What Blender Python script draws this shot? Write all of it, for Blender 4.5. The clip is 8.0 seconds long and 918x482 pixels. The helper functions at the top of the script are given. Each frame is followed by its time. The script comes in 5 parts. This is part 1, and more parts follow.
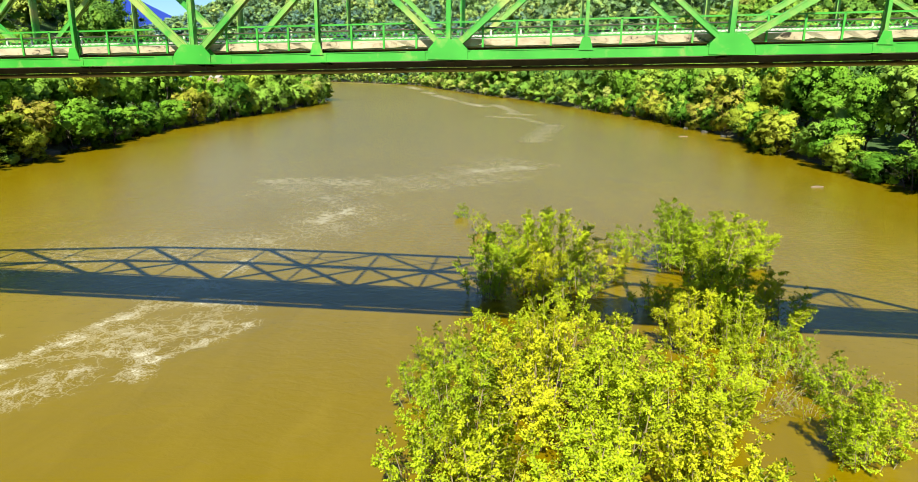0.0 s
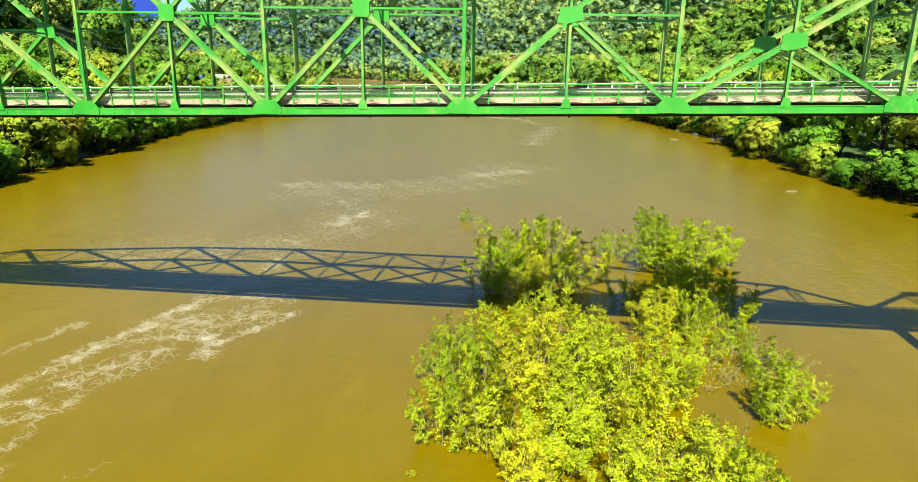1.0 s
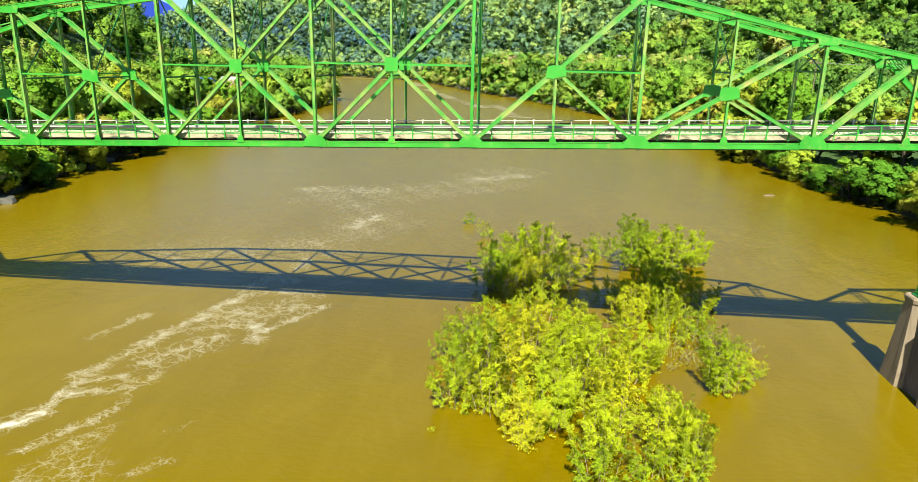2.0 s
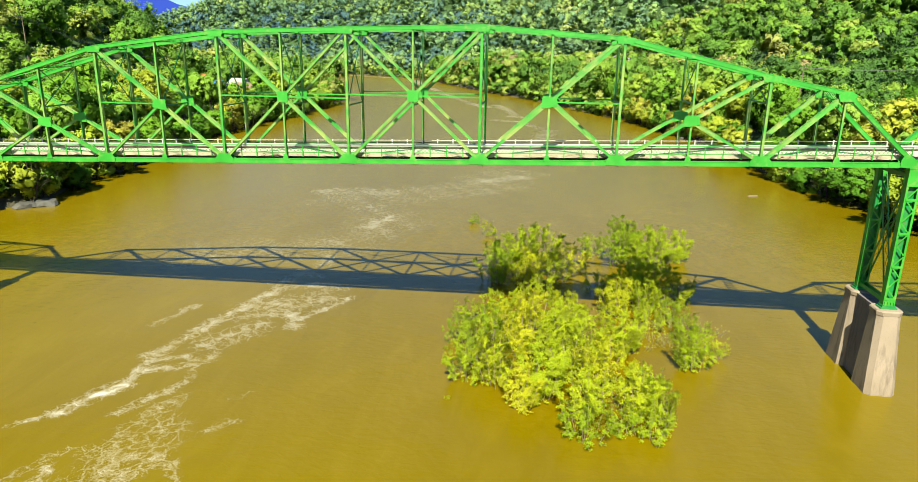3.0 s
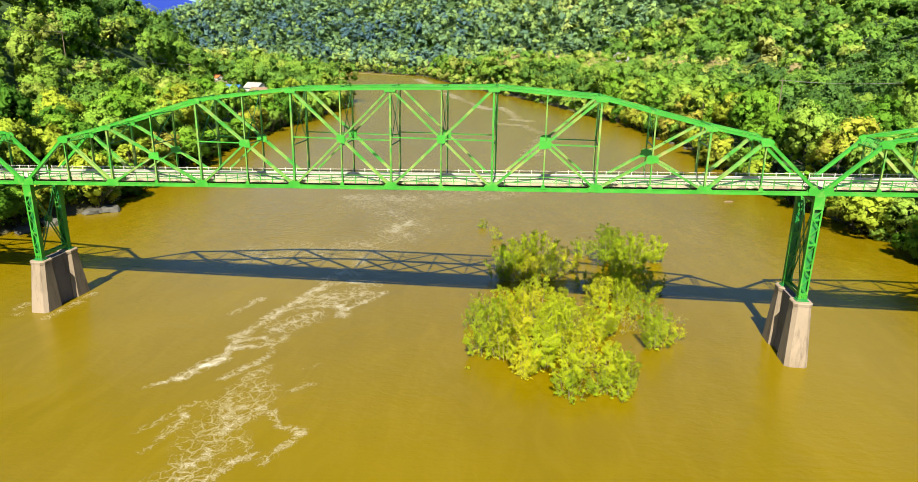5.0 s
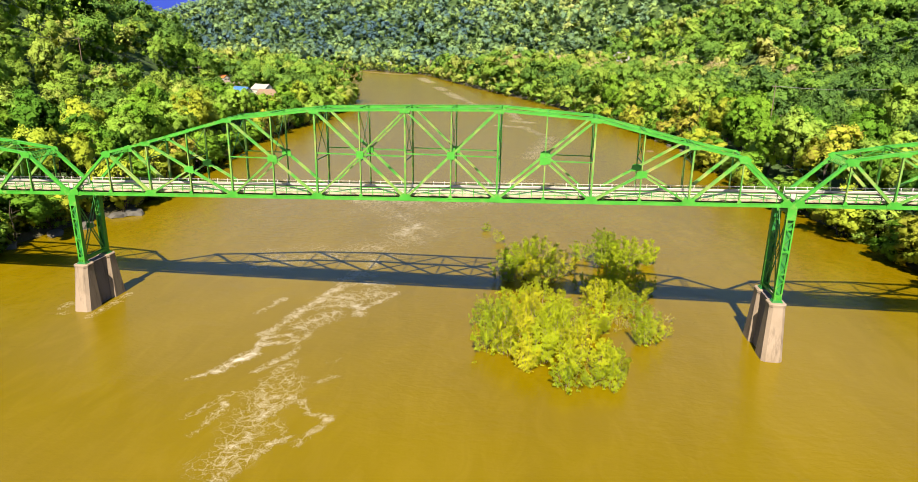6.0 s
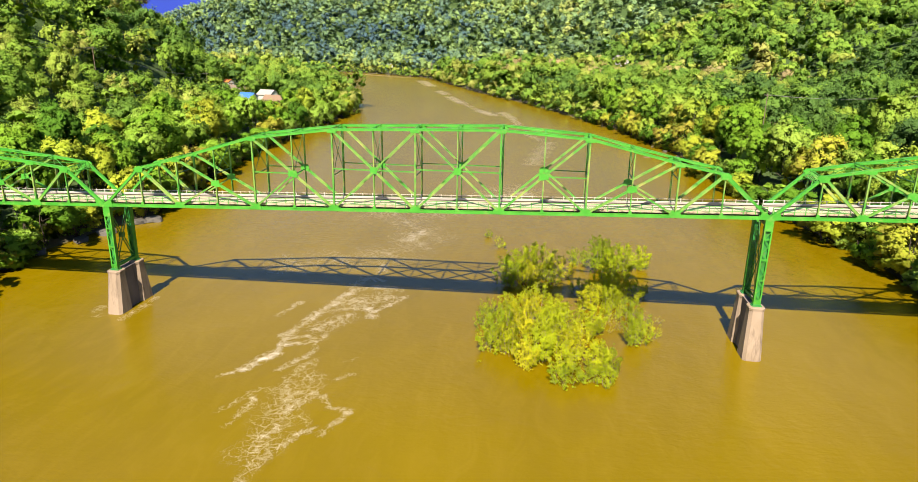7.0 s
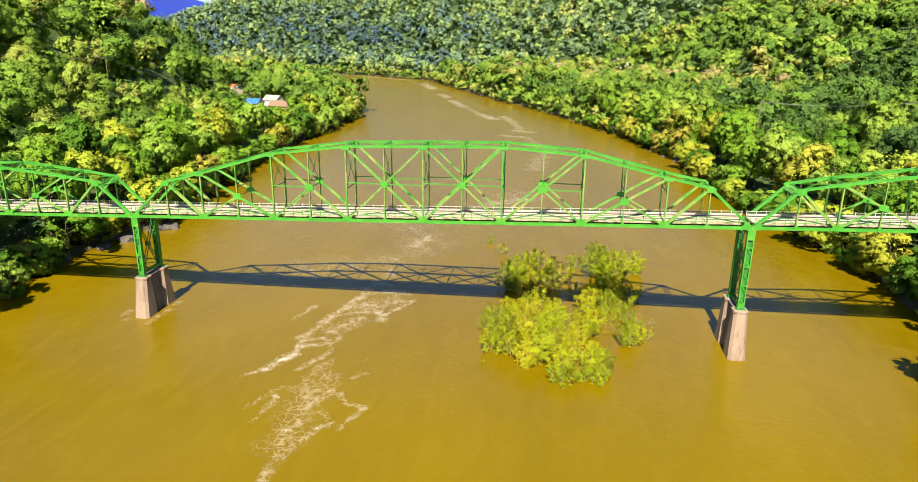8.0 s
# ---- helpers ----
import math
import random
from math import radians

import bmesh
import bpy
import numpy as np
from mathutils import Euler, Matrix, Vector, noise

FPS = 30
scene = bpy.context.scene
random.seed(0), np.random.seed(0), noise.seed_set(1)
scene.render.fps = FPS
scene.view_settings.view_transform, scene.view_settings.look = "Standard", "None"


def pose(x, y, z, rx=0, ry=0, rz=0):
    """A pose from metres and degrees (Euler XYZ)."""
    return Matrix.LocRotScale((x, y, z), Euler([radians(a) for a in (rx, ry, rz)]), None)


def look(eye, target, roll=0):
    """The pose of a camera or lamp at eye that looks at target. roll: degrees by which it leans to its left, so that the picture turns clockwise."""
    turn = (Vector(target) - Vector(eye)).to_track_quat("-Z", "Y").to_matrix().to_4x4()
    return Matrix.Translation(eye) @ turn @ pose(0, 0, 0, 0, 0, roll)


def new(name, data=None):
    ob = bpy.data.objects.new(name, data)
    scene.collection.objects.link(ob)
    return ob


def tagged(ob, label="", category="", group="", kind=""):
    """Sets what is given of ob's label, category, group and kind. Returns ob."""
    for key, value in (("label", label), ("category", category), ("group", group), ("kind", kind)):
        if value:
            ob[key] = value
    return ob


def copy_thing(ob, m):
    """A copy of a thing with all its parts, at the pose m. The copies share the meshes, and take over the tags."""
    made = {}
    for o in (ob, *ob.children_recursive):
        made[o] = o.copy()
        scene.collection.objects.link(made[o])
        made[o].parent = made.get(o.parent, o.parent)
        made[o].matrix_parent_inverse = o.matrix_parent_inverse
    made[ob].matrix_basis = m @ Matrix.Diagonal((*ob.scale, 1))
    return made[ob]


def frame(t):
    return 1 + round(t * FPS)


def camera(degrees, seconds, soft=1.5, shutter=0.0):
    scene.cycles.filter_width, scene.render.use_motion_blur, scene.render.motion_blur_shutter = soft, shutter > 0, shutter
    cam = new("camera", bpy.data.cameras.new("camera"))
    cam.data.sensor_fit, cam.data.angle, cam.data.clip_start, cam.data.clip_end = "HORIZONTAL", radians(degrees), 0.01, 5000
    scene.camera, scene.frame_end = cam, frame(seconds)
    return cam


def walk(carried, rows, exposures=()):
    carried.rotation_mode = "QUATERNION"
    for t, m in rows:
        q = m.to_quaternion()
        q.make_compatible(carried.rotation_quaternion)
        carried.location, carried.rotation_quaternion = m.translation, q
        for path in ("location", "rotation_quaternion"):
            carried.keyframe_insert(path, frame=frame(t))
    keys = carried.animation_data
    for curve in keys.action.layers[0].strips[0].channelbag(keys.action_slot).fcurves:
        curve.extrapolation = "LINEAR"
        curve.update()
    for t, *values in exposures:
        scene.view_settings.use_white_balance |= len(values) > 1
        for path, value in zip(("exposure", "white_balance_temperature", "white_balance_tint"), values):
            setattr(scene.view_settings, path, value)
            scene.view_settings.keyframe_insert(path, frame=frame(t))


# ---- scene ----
import itertools

cam = camera(70.0, 8.0, 0.4)
PATH = [
    (0, (16.612, -30.586, 18.931), (16.374, -28.667, 18.421), 0.9),
    (0.5, (16.8, -35.21, 20.417), (16.564, -33.293, 19.899), 1.0),
    (1, (16.992, -39.833, 22.265), (16.758, -37.918, 21.739), 1.1),
    (1.5, (17.228, -44.6, 24.108), (16.995, -42.687, 23.573), 1.2),
    (2.8, (17.8, -57.55, 28.40), (17.565, -55.64, 27.853), 1.0),
    (3, (17.854, -59.3, 29.041), (17.617, -57.392, 28.489), 1.0),
    (3.5, (17.945, -63.807, 30.722), (17.707, -61.901, 30.163), 1.0),
    (4, (18.029, -68.191, 32.407), (17.789, -66.287, 31.844), 1.0),
    (4.5, (18.09, -72.57, 34.10), (17.850, -70.667, 33.534), 1.0),
    (6, (18.127, -84.217, 39.591), (17.884, -82.319, 39.006), 1.0),
    (6.5, (18.197, -87.78, 41.296), (17.954, -85.882, 40.712), 1.1),
    (7, (18.186, -91.254, 43.006), (17.943, -89.357, 42.422), 1.0),
    (7.5, (18.359, -94.439, 44.85), (18.112, -92.543, 44.263), 0.9),
    (8, (18.497, -97.737, 46.404), (18.249, -95.84, 45.819), 0.8),
]
walk(cam, [(t, look(eye, target, roll)) for t, eye, target, roll in PATH],
     [(0.0, 1.49, 6500, 1), (1.7, 1.49, 6500, 1), (3.5, 1.49, 6500, 0), (4.6, 1.49, 6550, 3), (5.9, 1.49, 6900, 16), (8.0, 1.49, 7000, 19)])

# ---- world and sun ----
SUN_DIR = Vector((0.012, 0.93, -1.0)).normalized()   # the way the light travels
sun_data = bpy.data.lights.new("sun", "SUN")
sun_data.energy, sun_data.angle, sun_data.color = 5.0, radians(0.53), (1.0, 0.92, 0.74)
sun = new("sun", sun_data)
sun.matrix_world = Matrix.Translation((0, -60, 120)) @ SUN_DIR.to_track_quat("-Z", "Y").to_matrix().to_4x4()
world = bpy.data.worlds.new("sky")
scene.world = world
world.use_nodes = True
wn = world.node_tree
wn.nodes.clear()
sky = wn.nodes.new("ShaderNodeTexSky")
sky.sky_type, sky.sun_disc = "NISHITA", False
sky.sun_elevation = math.asin(-SUN_DIR.z)
sky.sun_rotation = math.atan2(-SUN_DIR.x, -SUN_DIR.y)
sky.altitude, sky.air_density, sky.dust_density, sky.ozone_density = 200, 1.0, 0.5, 10.0
wb = wn.nodes.new("ShaderNodeBackground")
wb.inputs["Strength"].default_value = 0.058
wo = wn.nodes.new("ShaderNodeOutputWorld")
wn.links.new(sky.outputs[0], wb.inputs["Color"])
wn.links.new(wb.outputs[0], wo.inputs["Surface"])

# ---- materials ----
class Nodes:
    """A small wrapper to write node trees briefly."""
    def __init__(self, name):
        self.mat = bpy.data.materials.new(name)
        self.mat.use_nodes = True
        self.t = self.mat.node_tree
        self.t.nodes.clear()
        self.out = self.t.nodes.new("ShaderNodeOutputMaterial")

    def add(self, kind, props=None, **ins):
        n = self.t.nodes.new("ShaderNode" + kind)
        props = props or {}
        if "operation" in props:
            n.operation = props["operation"]
        if "use_clamp" in props:
            n.use_clamp = props["use_clamp"]
        if "attribute_name" in props:
            n.attribute_name = props["attribute_name"]
        if "feature" in props:
            n.feature = props["feature"]
        for k, v in ins.items():
            sock = n.inputs[int(k[1:])] if k[0] == "i" and k[1:].isdigit() else n.inputs[k.replace("_", " ")]
            if isinstance(v, bpy.types.NodeSocket):
                self.t.links.new(v, sock)
            else:
                sock.default_value = v
        return n

    def noise(self, vec, scale, detail=4.0, rough=0.55, distort=0.0):
        return self.add("TexNoise", i0=vec, Scale=scale, Detail=detail, Roughness=rough, Distortion=distort).outputs[0]

    def ramp(self, fac, stops, mode="LINEAR"):
        n = self.add("ValToRGB", i0=fac)
        r = n.color_ramp
        r.interpolation = mode
        while len(r.elements) < len(stops):
            r.elements.new(0.5)
        for e, (p, c) in zip(r.elements, stops):
            e.position = p
            e.color = (*c, 1.0) if isinstance(c, tuple) else (c, c, c, 1.0)
        return n.outputs[0]

    def mix(self, fac, a, b, mode="MIX"):
        n = self.t.nodes.new("ShaderNodeMix")
        n.data_type, n.blend_type = "RGBA", mode
        for sock, v in ((n.inputs[0], fac), (n.inputs[6], a), (n.inputs[7], b)):
            if isinstance(v, bpy.types.NodeSocket):
                self.t.links.new(v, sock)
            else:
                sock.default_value = (*v, 1.0) if isinstance(v, tuple) and len(v) == 3 else v
        return n.outputs[2]

    def math(self, op, a, b=0.0, clamp=False):
        n = self.add("Math", {"operation": op, "use_clamp": clamp}, i0=a, i1=b)
        return n.outputs[0]

    def done(self, shader):
        self.t.links.new(shader, self.out.inputs["Surface"])
        return self.mat


def position(n):
    return n.add("NewGeometry").outputs["Position"]


def paint_material(name, base, light, worn, rust, wear=0.5, rough=0.42):
    """Old bridge paint: chalky fading, yellowish primer and rust showing through in streaks."""
    n = Nodes(name)
    p = position(n)
    big = n.noise(p, 0.35, 3.0)
    mid = n.noise(p, 0.55 if wear > 0.9 else 1.6, 5.0, 0.62, 0.4)
    fine = n.noise(p, 14.0, 4.0, 0.65)
    c = n.mix(n.ramp(big, [(0.35, 0.0), (0.68, 1.0)]), base, light)
    c = n.mix(n.ramp(mid, [(0.62 - 0.2 * wear, 0.0), (0.76 - 0.08 * wear, 0.9)]), c, worn)
    spots = n.math("MULTIPLY", n.ramp(mid, [(0.62, 0.0), (0.72, 1.0)]), n.ramp(fine, [(0.50, 0.0), (0.60, 1.0)]))
    c = n.mix(n.math("MULTIPLY", spots, wear), c, rust)
    b = n.add("Bump", Strength=0.25, Distance=0.02, Height=fine)
    s = n.add("BsdfPrincipled", Base_Color=c, Roughness=rough, Normal=b.outputs[0])
    return n.done(s.outputs[0])


GREEN = paint_material("green_bridge_paint", (0.020, 0.205, 0.013), (0.040, 0.280, 0.024), (0.13, 0.26, 0.05), (0.22, 0.10, 0.035), 0.42, 0.5)
FADED = paint_material("faded_green_paint", (0.018, 0.20, 0.016), (0.06, 0.26, 0.030), (0.26, 0.285, 0.08), (0.33, 0.18, 0.085), 1.0, 0.55)
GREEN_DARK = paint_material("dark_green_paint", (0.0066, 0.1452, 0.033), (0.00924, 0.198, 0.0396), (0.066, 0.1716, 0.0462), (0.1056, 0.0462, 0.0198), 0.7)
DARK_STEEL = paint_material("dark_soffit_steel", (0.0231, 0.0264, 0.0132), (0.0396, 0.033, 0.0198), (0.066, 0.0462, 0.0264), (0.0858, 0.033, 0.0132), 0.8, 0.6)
WHITE_RAIL = paint_material("white_rail_paint", (0.42, 0.42, 0.38), (0.47, 0.465, 0.43), (0.4092, 0.396, 0.3432), (0.198, 0.1188, 0.066), 0.4)


def galvanised():
    n = Nodes("galvanised_steel")
    p = position(n)
    c = n.mix(n.noise(p, 5.0), (0.245, 0.245, 0.230), (0.331, 0.331, 0.310))
    s = n.add("BsdfPrincipled", Base_Color=c, Roughness=0.5, Metallic=0.15)
    return n.done(s.outputs[0])


def concrete(name, a, b, stain, rough=0.85, streak=0.6):
    n = Nodes(name)
    p = position(n)
    m = n.add("Mapping", Vector=p, Scale=(1.0, 1.0, 0.16)).outputs[0]
    big = n.noise(p, 0.25, 4.0)
    runs = n.noise(m, 1.3, 6.0, 0.65, 0.3)
    fine = n.noise(p, 9.0, 6.0, 0.7)
    c = n.mix(n.ramp(big, [(0.3, 0.0), (0.7, 1.0)]), a, b)
    c = n.mix(n.math("MULTIPLY", n.ramp(runs, [(0.5, 0.0), (0.72, 1.0)]), streak), c, stain)
    c = n.mix(n.math("MULTIPLY", n.ramp(fine, [(0.56, 0.0), (0.72, 1.0)]), 0.4), c, stain)
    bp = n.add("Bump", Strength=0.5, Distance=0.04, Height=n.math("ADD", fine, runs))
    s = n.add("BsdfPrincipled", Base_Color=c, Roughness=rough, Normal=bp.outputs[0])
    return n.done(s.outputs[0])


GALV = galvanised()
PIER = concrete("pier_concrete", (0.20, 0.155, 0.108), (0.255, 0.20, 0.148), (0.07, 0.052, 0.038), 0.9, 0.8)
# base colour darker and cooler than PIER, with heavier stain runs
PIER_WEB = concrete("dark_pier_concrete", (0.10, 0.085, 0.085), (0.15, 0.125, 0.12), (0.045, 0.038, 0.036), 0.9, 0.9)
DECK = concrete("deck_concrete", (0.3696, 0.33, 0.264), (0.4356, 0.3894, 0.3168), (0.2244, 0.1848, 0.132), 0.8, 0.4)


def spalled_concrete():
    """The deck's broken edge: pale concrete with rusty runs and dark spalled hollows."""
    n = Nodes("spalled_slab_edge")
    p = position(n)
    m = n.add("Mapping", Vector=p, Scale=(0.8, 1.0, 1.2)).outputs[0]
    a = n.noise(m, 0.9, 6.0, 0.65, 0.6)
    b = n.noise(m, 3.4, 6.0, 0.7, 0.8)
    c = n.mix(n.ramp(a, [(0.35, 0.0), (0.65, 1.0)]), (0.38, 0.32, 0.24), (0.28, 0.22, 0.15))
    c = n.mix(n.ramp(b, [(0.56, 0.0), (0.66, 0.7)]), c, (0.16, 0.10, 0.06))
    c = n.mix(n.math("MULTIPLY", n.ramp(a, [(0.56, 0.0), (0.62, 1.0)]), n.ramp(b, [(0.48, 0.0), (0.56, 1.0)])), c, (0.018, 0.012, 0.008))
    bp = n.add("Bump", Strength=0.9, Distance=0.06, Height=n.math("ADD", a, b))
    s = n.add("BsdfPrincipled", Base_Color=c, Roughness=0.92, Normal=bp.outputs[0])
    return n.done(s.outputs[0])


SLAB_EDGE = spalled_concrete()
ROCK = concrete("bank_rock", (0.045, 0.043, 0.037), (0.09, 0.086, 0.075), (0.02, 0.02, 0.016), 0.9, 0.7)
PIPE = concrete("pipe_wrap", (0.2244, 0.198, 0.1188), (0.2772, 0.2442, 0.1452), (0.1056, 0.0792, 0.0396), 0.6, 0.5)


def leaf_material(name, stops, attr=False, trans=0.35, spread=0.12, rough=0.9):
    """Foliage: one tint a tree (from its own random or its tint layer), a little spread from leaf to leaf; the leaves' outward lie is in a layer."""
    n = Nodes(name)
    if attr:
        tone = n.add("Attribute", {"attribute_name": "tint"}).outputs["Fac"]
    else:
        tone = n.add("ObjectInfo").outputs["Random"]
    isl = n.add("NewGeometry").outputs["Random Per Island"]
    patch = n.noise(position(n), 0.12, 2.0)
    f = n.math("ADD", tone, n.math("MULTIPLY", n.math("SUBTRACT", isl, 0.5), spread))
    f = n.math("ADD", f, n.math("MULTIPLY", n.math("SUBTRACT", patch, 0.5), 0.12), True)
    c = n.ramp(f, stops)
    c = n.mix(n.ramp(isl, [(0.0, 0.0), (1.0, 0.32)]), c, n.mix(1.0, c, (0.60, 0.68, 0.55), "MULTIPLY"))
    lie = n.add("Attribute", {"attribute_name": "lie"}).outputs["Vector"]
    tv = n.t.nodes.new("ShaderNodeVectorTransform")
    tv.vector_type, tv.convert_from, tv.convert_to = "NORMAL", "OBJECT", "WORLD"
    n.t.links.new(lie, tv.inputs[0])
    ruffle = n.add("TexNoise", i0=position(n), Scale=0.9, Detail=4.0, Roughness=0.7).outputs["Color"]
    tuft = n.add("VectorMath", {"operation": "MULTIPLY_ADD"}, i0=ruffle, i1=(rough, rough, rough), i2=n.add("VectorMath", {"operation": "SUBTRACT"}, i0=tv.outputs[0], i1=(rough / 2, rough / 2, rough / 2)).outputs[0])
    tuft = n.add("VectorMath", {"operation": "NORMALIZE"}, i0=tuft.outputs[0])
    d = n.add("BsdfDiffuse", Color=c, Normal=tuft.outputs[0])
    tr = n.add("BsdfTranslucent", Color=n.mix(1.0, c, (0.95, 1.0, 0.45), "MULTIPLY"))
    m1 = n.add("MixShader", i0=trans, i1=d.outputs[0], i2=tr.outputs[0])
    return n.done(m1.outputs[0])


BANK_STOPS = [(0.0, (0.081, 0.20, 0.025)), (0.2, (0.140, 0.30, 0.030)), (0.42, (0.227, 0.40, 0.040)), (0.62, (0.292, 0.45, 0.085)), (0.85, (0.378, 0.46, 0.045)), (0.97, (0.40, 0.42, 0.055)), (1.0, (0.40, 0.35, 0.075))]
HILL_STOPS = [(0.0, (0.090, 0.185, 0.055)), (0.2, (0.150, 0.290, 0.060)), (0.4, (0.225, 0.390, 0.062)), (0.58, (0.310, 0.450, 0.074)), (0.76, (0.390, 0.450, 0.110)), (0.90, (0.430, 0.410, 0.150)), (1.0, (0.440, 0.350, 0.210))]
SHRUB_STOPS = [(0.0, (0.34, 0.46, 0.024)), (0.35, (0.45, 0.55, 0.026)), (0.75, (0.56, 0.61, 0.028)), (1.0, (0.66, 0.62, 0.032))]
# distance haze put into the leaf colour: blue added, most at the low end
HAZE_STOPS = [(0.0, (0.105, 0.20, 0.27)), (0.25, (0.194, 0.32, 0.20)), (0.5, (0.302, 0.45, 0.18)), (0.75, (0.410, 0.52, 0.17)), (1.0, (0.518, 0.49, 0.24))]
LEAF_BANK = leaf_material("bank_leaves", BANK_STOPS, False, 0.38)
LEAF_HILL = leaf_material("wood_leaves", HILL_STOPS, True, 0.45, 0.12, 0.75)
LEAF_FAR = leaf_material("hazed_wood_leaves", HAZE_STOPS, True, 0.45, 0.12, 0.45)
LEAF_SHRUB = leaf_material("willow_leaves", SHRUB_STOPS, False, 0.5, 0.24, 0.5)


def bark(name, a, b):
    n = Nodes(name)
    p = position(n)
    m = n.add("Mapping", Vector=p, Scale=(6.0, 6.0, 1.2)).outputs[0]
    t = n.noise(m, 1.5, 5.0, 0.65)
    bp = n.add("Bump", Strength=0.6, Distance=0.03, Height=t)
    s = n.add("BsdfPrincipled", Base_Color=n.mix(t, a, b), Roughness=0.9, Normal=bp.outputs[0])
    return n.done(s.outputs[0])


BARK = bark("grey_bark", (0.022, 0.016, 0.010), (0.075, 0.06, 0.042))
TWIG = bark("pale_twigs", (0.15, 0.11, 0.055), (0.30, 0.24, 0.13))


def water_material():
    n = Nodes("muddy_river_water")
    p = position(n)
    flow = n.add("Mapping", Vector=p, Scale=(1.0, 0.35, 1.0)).outputs[0]
    silt = n.noise(flow, 0.03, 4.0, 0.55, 0.6)
    silt2 = n.noise(flow, 0.35, 4.0, 0.6, 1.0)
    c = n.mix(n.ramp(silt, [(0.3, 0.0), (0.7, 1.0)]), (0.110, 0.076, 0.0003), (0.142, 0.099, 0.0006))
    c = n.mix(n.math("MULTIPLY", n.ramp(silt2, [(0.45, 0.0), (0.75, 1.0)]), 0.22), c, (0.1914, 0.1386, 0.0132))
    # foam: broad mask from the sheet's foam layer, drawn out into filaments
    mask = n.add("Attribute", {"attribute_name": "foam"}).outputs["Fac"]
    warp = n.add("TexNoise", i0=p, Scale=0.5, Detail=4.0, Roughness=0.6)
    wv = n.add("VectorMath", {"operation": "MULTIPLY_ADD"}, i0=warp.outputs["Color"], i1=(2.2, 2.2, 0.0), i2=p).outputs[0]
    cells = n.add("TexVoronoi", {"feature": "DISTANCE_TO_EDGE"}, Vector=wv, Scale=0.85).outputs["Distance"]
    small = n.add("TexVoronoi", {"feature": "DISTANCE_TO_EDGE"}, Vector=wv, Scale=2.5).outputs["Distance"]
    drift = n.noise(wv, 0.8, 5.0, 0.62)
    # scum gathers along the rims of slow cells; rims grow wider with more foam
    fat = n.math("ADD", 0.07, n.math("MULTIPLY", n.math("MULTIPLY", mask, mask), 0.17))
    rim = n.math("SUBTRACT", 1.0, n.math("DIVIDE", cells, fat), True)
    rim2 = n.math("MULTIPLY", n.math("SUBTRACT", 1.0, n.math("DIVIDE", small, fat), True), 0.5)
    cover = n.math("MULTIPLY", n.math("ADD", n.math("SUBTRACT", drift, 0.66), n.math("MULTIPLY", mask, 0.28)), 5.0, True)
    speck = n.ramp(n.noise(p, 7.5, 4.0, 0.8, 0.5), [(0.42, 0.05), (0.60, 1.0)])
    body = n.math("MULTIPLY", n.math("MULTIPLY", n.ramp(mask, [(0.84, 0.0), (1.0, 1.0)]), n.ramp(drift, [(0.36, 0.1), (0.58, 1.0)])), n.math("ADD", 0.45, n.math("MULTIPLY", speck, 0.55)))
    lace = n.math("MULTIPLY", n.math("MAXIMUM", rim, rim2), n.math("ADD", n.math("MULTIPLY", cover, 0.65), 0.35))
    thin = n.math("MULTIPLY", n.math("MAXIMUM", lace, n.math("MULTIPLY", cover, 0.62)), speck)
    f = n.math("MULTIPLY", n.math("MAXIMUM", thin, body), n.ramp(mask, [(0.12, 0.0), (0.5, 1.0)]), True)
    c = n.mix(n.math("MULTIPLY", f, 0.9), c, (0.68, 0.66, 0.60))
    rip = n.noise(n.add("Mapping", Vector=p, Scale=(0.7, 1.3, 1.0)).outputs[0], 1.1, 4.0, 0.6, 0.5)
    swell = n.noise(p, 0.16, 3.0, 0.5, 0.6)
    h = n.math("ADD", n.math("MULTIPLY", rip, 0.35), n.math("MULTIPLY", swell, 1.0))
    bp = n.add("Bump", Strength=0.32, Distance=0.35, Height=h)
    s = n.add("BsdfPrincipled", Base_Color=c, Roughness=n.math("ADD", 0.25, n.math("MULTIPLY", f, 0.5)), IOR=1.33, Normal=bp.outputs[0])
    return n.done(s.outputs[0])


WATER = water_material()


def ground_material():
    n = Nodes("wooded_ground")
    p = position(n)
    z = n.add("SeparateXYZ", i0=p).outputs[2]
    t = n.noise(p, 0.08, 5.0, 0.6)
    f = n.noise(p, 1.2, 5.0, 0.7)
    c = n.mix(t, (0.020, 0.052, 0.008), (0.040, 0.085, 0.014))
    c = n.mix(n.ramp(f, [(0.55, 0.0), (0.75, 0.6)]), c, (0.035, 0.030, 0.012))
    mud = n.math("MULTIPLY", n.ramp(n.math("MULTIPLY", z, 0.25), [(0.3, 1.0), (0.7, 0.0)]), 0.85)
    c = n.mix(mud, c, n.mix(f, (0.033, 0.02508, 0.0132), (0.0858, 0.066, 0.0396)))
    bp = n.add("Bump", Strength=0.8, Distance=0.4, Height=f)
    s = n.add("BsdfPrincipled", Base_Color=c, Roughness=0.95, Normal=bp.outputs[0])
    return n.done(s.outputs[0])


GROUND = ground_material()


